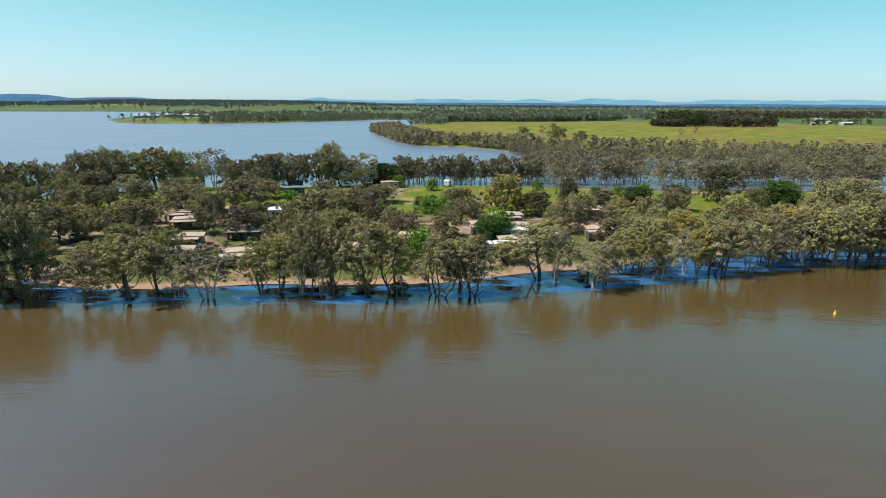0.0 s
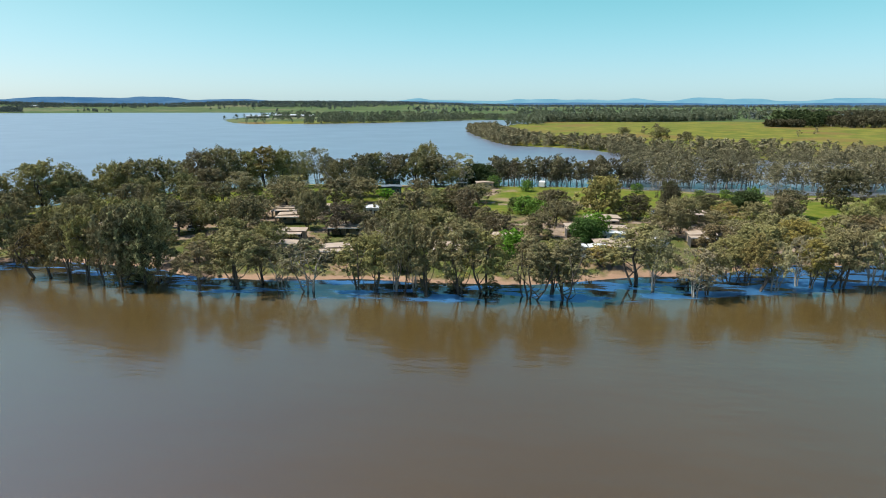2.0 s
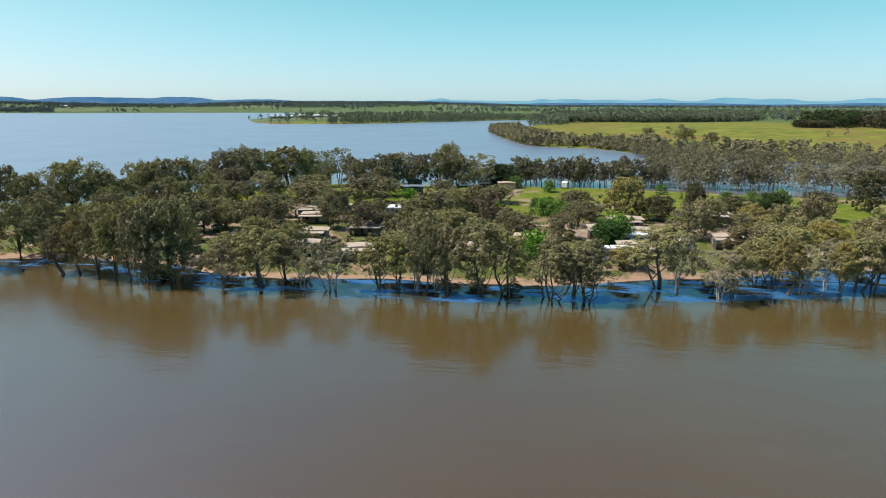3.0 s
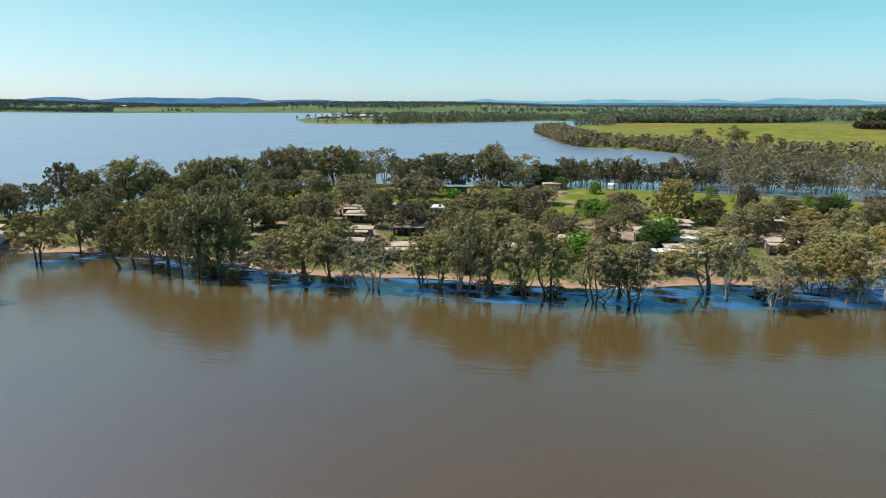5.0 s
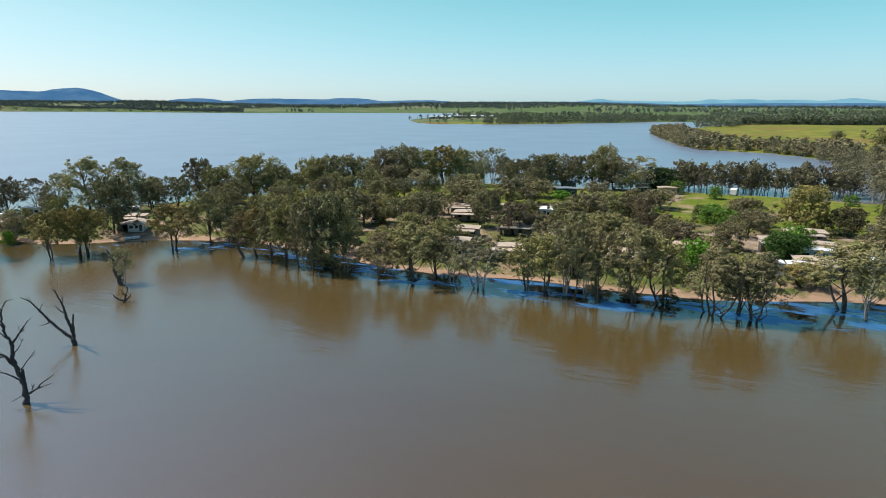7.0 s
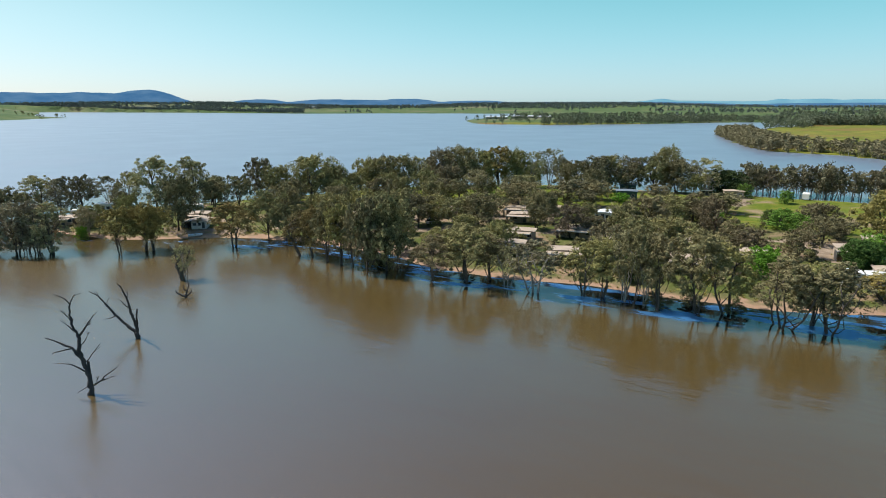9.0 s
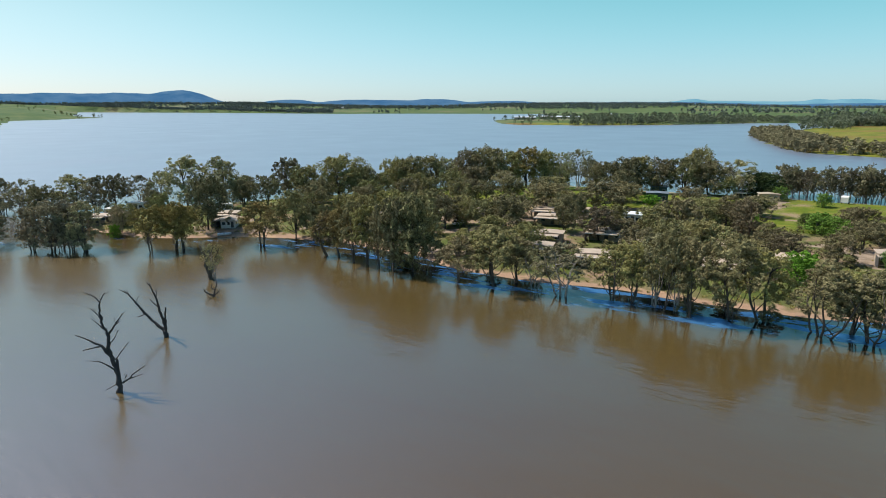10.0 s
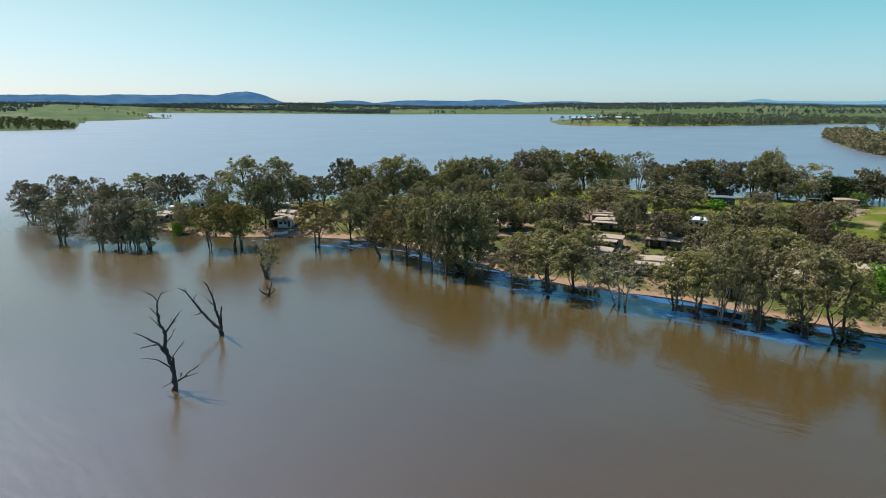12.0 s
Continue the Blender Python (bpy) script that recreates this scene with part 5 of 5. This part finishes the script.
def car(x, y, turn, paint, label):
    ob = new("car")
    lower = [(-2.1, 0.35), (2.1, 0.35), (2.15, 0.7), (1.95, 0.9), (0.95, 1.0), (-2.0, 1.02), (-2.15, 0.8)]
    upper = [(-1.95, 1.0), (0.95, 1.0), (0.35, 1.5), (-1.6, 1.55)]
    body = part("body", prism(lower, -0.88, 0.88), paint, ob)
    part("cabin", prism(upper, -0.76, 0.76), GLASS, ob)
    part("roof", prism([(-1.62, 1.53), (0.32, 1.49), (0.2, 1.56), (-1.5, 1.6)], -0.74, 0.74), paint, ob)
    for wx in (-1.3, 1.35):
        for s in (-1, 1):
            bm = bmesh.new()
            bmesh.ops.create_cone(bm, cap_ends=True, segments=14, radius1=0.34, radius2=0.34, depth=0.22, matrix=pose(wx, s * 0.82, 0.34, 90))
            part("wheel", bm, RUBBER, ob)
    ob.matrix_basis = pose(x, y, gz(x, y), 0, 0, turn)
    return tagged(ob, label, "car", "parked cars")


PAINT_WHITE = plain("white_car_paint", (0.75, 0.76, 0.78), 0.25, 0.5, 0.03)
PAINT_BLUE = plain("pale_blue_car_paint", (0.35, 0.45, 0.60), 0.25, 0.5, 0.03)
PAINT_DARK = plain("dark_car_paint", (0.04, 0.045, 0.05), 0.25, 0.5, 0.03)
car(24.5, 192, 20, PAINT_BLUE, "pale blue car parked on the grass track")
car(-104, 148, 100, PAINT_WHITE, "white car parked between cabins")
car(-164.3, 112.6, 120, PAINT_DARK, "dark car parked in the cottage carport")
dinghy(-155.6, 108.2, 48, PAINT_WHITE, "white dinghy lying on the bank before the cottage")
car(-70, 168, 15, PAINT_DARK, "dark car parked beside a cabin")

tank = new("water_tank")
bm = bmesh.new()
bmesh.ops.create_cone(bm, cap_ends=True, segments=24, radius1=1.2, radius2=1.2, depth=2.6, matrix=pose(0, 0, 3.3))
bmesh.ops.bevel(bm, geom=list(bm.edges), offset=0.06, segments=1, affect="EDGES")
part("drum", bm, ROOF_WHITE, tank)
for sx in (-0.8, 0.8):
    for sy in (-0.8, 0.8):
        part("leg", box(sx - 0.08, sy - 0.08, -0.8, sx + 0.08, sy + 0.08, 2.1), TIMBER_POST, tank)
part("lid", box(-0.3, -0.3, 4.58, 0.3, 0.3, 4.68, 0.02), TRIM, tank)
tank.matrix_basis = pose(-53.4, 253.5, gz(-53.4, 253.5))
tagged(tank, "white water tank on a short stand", "water tank")


# ---------------------------------------------------------------- dead trees in the lake
ACROSS = Vector((0.834, 0.552, 0))


def dead_tree(x, y, limbs, label, seed, bark=None, upright=0.115, twigs=0):
    """Bare limbs; each is given as its thickness at both ends and points (across, up) in metres."""
    r = random.Random(seed)
    ob = new("dead_tree")
    offset, stems = {}, []
    away = Vector((x + 15, y, 0)).normalized()
    for k, (r0, r1, pts) in enumerate(limbs):
        first = pts[0]
        start = min(offset, key=lambda q: (q[0] - first[0]) ** 2 + (q[1] - first[1]) ** 2) if offset else None
        depth = offset[start] if start else 0.0
        slope = r.uniform(-0.3, 0.3) if k else 0.03
        path = []
        for i, (a, u) in enumerate(pts):
            run = math.dist(pts[0], (a, u))
            off = depth + slope * run
            offset[(a, u)] = off
            path.append(ACROSS * (a + upright * u) + away * off + Vector((0, 0, u)))
        path = np.array([list(q) for q in path])
        k2 = np.linspace(0, len(path) - 1, 4 * (len(path) - 1) + 1)
        fine_path = np.stack([np.interp(k2, np.arange(len(path)), path[:, c]) for c in range(3)], 1)
        fine_path[1:-1] = fine_path[1:-1] * 0.5 + (fine_path[:-2] + fine_path[2:]) * 0.25
        nr_ = np.random.default_rng(seed + k)
        fine_path[1:-1] += nr_.normal(size=(len(fine_path) - 2, 3)) * r0 * 0.18
        rad_ = np.linspace(r0, r1, len(fine_path)) * (1 + 0.12 * nr_.normal(size=len(fine_path)))
        v, f = tube(fine_path, rad_, 8)
        end = len(v)
        v = np.vstack([v, fine_path[-1:] + (fine_path[-1:] - fine_path[-2:-1]) * 0.3])
        f = [list(q) for q in f] + [[end - 8 + q, end - 8 + (q + 1) % 8, end] for q in range(8)]
        me = bpy.data.meshes.new("trunk" if k == 0 else "limb")
        me.from_pydata(v.tolist(), [], [[int(c) for c in q] for q in f])
        me.materials.append(bark or DEADWOOD)
        me.polygons.foreach_set("use_smooth", np.ones(len(me.polygons), bool))
        c = new("trunk" if k == 0 else "limb", me)
        c.parent = ob
        if k == 0 or r0 < 0.3:
            stems.append((fine_path, rad_))
    for k in range(twigs):
        path, rads = stems[k % len(stems)]
        at = int(len(path) * r.uniform(0.45, 0.98))
        at = min(at, len(path) - 2)
        way = Vector(path[at + 1] - path[at]).normalized()
        side = (ACROSS * r.choice((-1, 1)) + away * r.uniform(-0.6, 0.6) + Vector((0, 0, r.uniform(-0.1, 0.7)))).normalized()
        long = r.uniform(0.35, 0.95)
        p0 = Vector(path[at])
        p1 = p0 + (way * 0.7 + side * 0.7) * long * 0.6
        p2 = p1 + (way * 0.9 + side * r.uniform(-0.1, 0.5)) * long * 0.5
        thick = min(0.05, float(rads[at]) * 0.6)
        v, f = tube([list(p0), list(p1), list(p2)], [thick, thick * 0.7, 0.012], 5)
        c = new("twig", mesh_of("twig", v, f, bark or DEADWOOD))
        c.parent = ob
    ob.matrix_basis = pose(x, y, 0)
    return tagged(ob, label, "dead tree", "dead trees standing in the lake")


dead_tree(-88.3, 38.2, [
    (0.40, 0.05, [(0, -1.5), (0, 0), (-0.25, 1.5), (-0.7, 3.3), (-1.4, 4.9), (-1.75, 6.4), (-1.85, 7.8), (-2.5, 8.9), (-2.95, 10.9), (-2.9, 12.2), (-2.4, 13.0)]),
    (0.22, 0.05, [(-1.35, 4.8), (-2.5, 6.2), (-4.1, 7.0), (-5.3, 7.6)]),
    (0.12, 0.04, [(-2.5, 6.2), (-3.9, 6.0), (-4.9, 5.75)]),
    (0.13, 0.03, [(-0.8, 3.0), (-2.5, 4.2), (-4.1, 4.5)]),
    (0.10, 0.03, [(-3.0, 11.9), (-3.7, 12.6), (-5.0, 13.0)]),
    (0.11, 0.03, [(-2.6, 9.5), (-3.1, 10.2), (-4.0, 11.0)]),
    (0.11, 0.03, [(-2.2, 8.3), (-2.8, 8.8), (-4.0, 9.7)]),
    (0.16, 0.04, [(-1.7, 7.8), (-0.9, 9.1), (-0.15, 10.4)]),
    (0.09, 0.03, [(-0.95, 9.0), (-0.4, 9.3)]),
    (0.09, 0.03, [(-1.5, 6.5), (-1.0, 7.1), (-0.6, 8.1)]),
    (0.09, 0.03, [(-0.75, 4.3), (-0.15, 5.3), (0.75, 6.6)]),
    (0.20, 0.16, [(-0.4, 2.6), (-0.4, 3.4), (-0.6, 4.3)]),
    (0.14, 0.04, [(0.25, 1.2), (1.0, 1.7), (1.6, 2.4), (2.9, 3.4)]),
    (0.09, 0.03, [(1.0, 1.7), (2.8, 2.2)]),
    (0.07, 0.05, [(0.55, 1.7), (0.75, 2.4)]),
    (0.07, 0.03, [(-0.2, 1.3), (-0.7, 1.0), (-1.7, 0.45)]),
], "tall black dead tree with crooked bare limbs in the lake", 41, upright=0.16, twigs=26)
dead_tree(-100.7, 53.1, [
    (0.42, 0.32, [(0, -1.5), (0, 0), (-0.3, 1.0)]),
    (0.26, 0.05, [(-0.3, 1.0), (-1.8, 2.2), (-3.4, 3.8), (-4.7, 5.4), (-6.0, 6.9), (-7.3, 7.5)]),
    (0.26, 0.05, [(-0.1, 1.0), (-0.5, 2.8), (-1.15, 4.5), (-1.45, 5.9), (-2.1, 7.7), (-2.6, 8.9), (-3.2, 9.5)]),
    (0.20, 0.12, [(-0.1, 1.1), (-0.25, 3.1), (-0.2, 4.9)]),
    (0.10, 0.05, [(-3.4, 3.6), (-4.4, 3.2)]),
    (0.09, 0.04, [(-4.7, 5.6), (-4.4, 6.4)]),
    (0.11, 0.03, [(-1.45, 5.4), (-2.1, 5.9), (-2.7, 6.6)]),
    (0.08, 0.03, [(-1.75, 7.0), (-1.6, 8.1)]),
    (0.08, 0.03, [(-6.0, 6.9), (-6.1, 7.5)]),
], "dead forked tree with two long bare limbs in the lake", 42, twigs=12)
dead_tree(-111.6, 70.5, [
    (0.26, 0.20, [(0, -1.5), (0, 0), (-0.1, 0.4)]),
    (0.20, 0.08, [(-0.1, 0.3), (-0.8, 0.5), (-1.7, 1.1), (-2.0, 1.7)]),
    (0.19, 0.07, [(0, 0.35), (0.1, 1.3), (0.5, 2.2), (0.3, 3.0)]),
    (0.14, 0.06, [(0.1, 1.3), (-0.55, 1.8), (-0.5, 2.5)]),
    (0.13, 0.06, [(0.1, 0.3), (0.9, 1.0), (1.0, 1.6)]),
], "small black snag of broken branches above water", 43)
dead_tree(-122.1, 77.9, [
    (0.48, 0.34, [(0, -1.5), (0, 0), (-0.4, 1.4), (-1.3, 3.2)]),
    (0.36, 0.15, [(-1.3, 3.1), (-0.9, 4.4), (-1.6, 5.6), (-2.6, 7.4)]),
    (0.30, 0.08, [(-0.2, 0.8), (0.4, 2.9), (0.9, 4.8), (1.3, 6.5)]),
    (0.16, 0.05, [(0.45, 3.0), (1.4, 4.0), (2.2, 4.6)]),
    (0.12, 0.04, [(-0.9, 4.4), (-0.1, 5.8), (0.1, 7.0)]),
], "half-dead gum stump with pale broken limbs in the lake", 44, BARK)
plant("grey", "tip", [(-121.6, 78.4, 8.4, 4.6)])


# ---------------------------------------------------------------- far buildings
ROOF_PALE = plain("pale_shed_roof", (0.40, 0.42, 0.44), 0.5, 0.4, 0.08, 0.05)


def far_shed(x, y, turn, length, depth, height, roof, label):
    ob = new("shed")
    part("wall", box(-length / 2, -depth / 2, -1.5, length / 2, depth / 2, height), WALL_CREAM, ob)
    part("roof", prism([(-depth / 2 - 0.5, height), (depth / 2 + 0.5, height), (0, height + depth * 0.16)], -length / 2 - 0.5, length / 2 + 0.5), roof, ob).matrix_basis = pose(0, 0, 0, 0, 0, 90)
    for k in range(3):
        part("door", box(-length * 0.3 + k * length * 0.3 - 1.5, -depth / 2 - 0.1, 0, -length * 0.3 + k * length * 0.3 + 1.5, -depth / 2, height * 0.75), TRIM, ob)
    ob.matrix_basis = pose(x, y, gz(x, y), 0, 0, turn)
    return tagged(ob, label, "shed", "sheds across the lake")


for x, y, turn, length in [(-604, 1273, 15, 47), (-561, 1333, 15, 59), (-500, 1300, 15, 27), (-556, 1735, 22, 30), (-2174, 2453, 33, 36), (-2290, 2553, 36, 36), (-3054, 2643, 44, 45), (575, 985, 11, 7), (640, 1050, 30, 10), (628, 985, 9, 17), (690, 1165, 11, 15)]:
    far_shed(x, y, turn, length, min(14, length * 0.6), 4.5 if length > 30 else 3.4, ROOF_PALE, "pale roofed farm shed across the lake")


# ---------------------------------------------------------------- small things on the water
buoy = new("buoy")
bm = bmesh.new()
bmesh.ops.create_cone(bm, cap_ends=True, segments=16, radius1=0.42, radius2=0.36, depth=0.7, matrix=pose(0, 0, 0.15))
bmesh.ops.bevel(bm, geom=list(bm.edges), offset=0.05, segments=2, affect="EDGES")
part("float", bm, YELLOW, buoy)
bm = bmesh.new()
bmesh.ops.create_cone(bm, cap_ends=True, segments=12, radius1=0.26, radius2=0.08, depth=0.8, matrix=pose(0, 0, 0.88))
part("cone", bm, YELLOW, buoy)
part("mast", box(-0.03, -0.03, 1.2, 0.03, 0.03, 1.45), TRIM, buoy)
buoy.matrix_basis = pose(55.7, 98.7, 0) @ Matrix.Scale(0.58, 4)
tagged(buoy, "yellow marker buoy floating on brown water", "buoy")
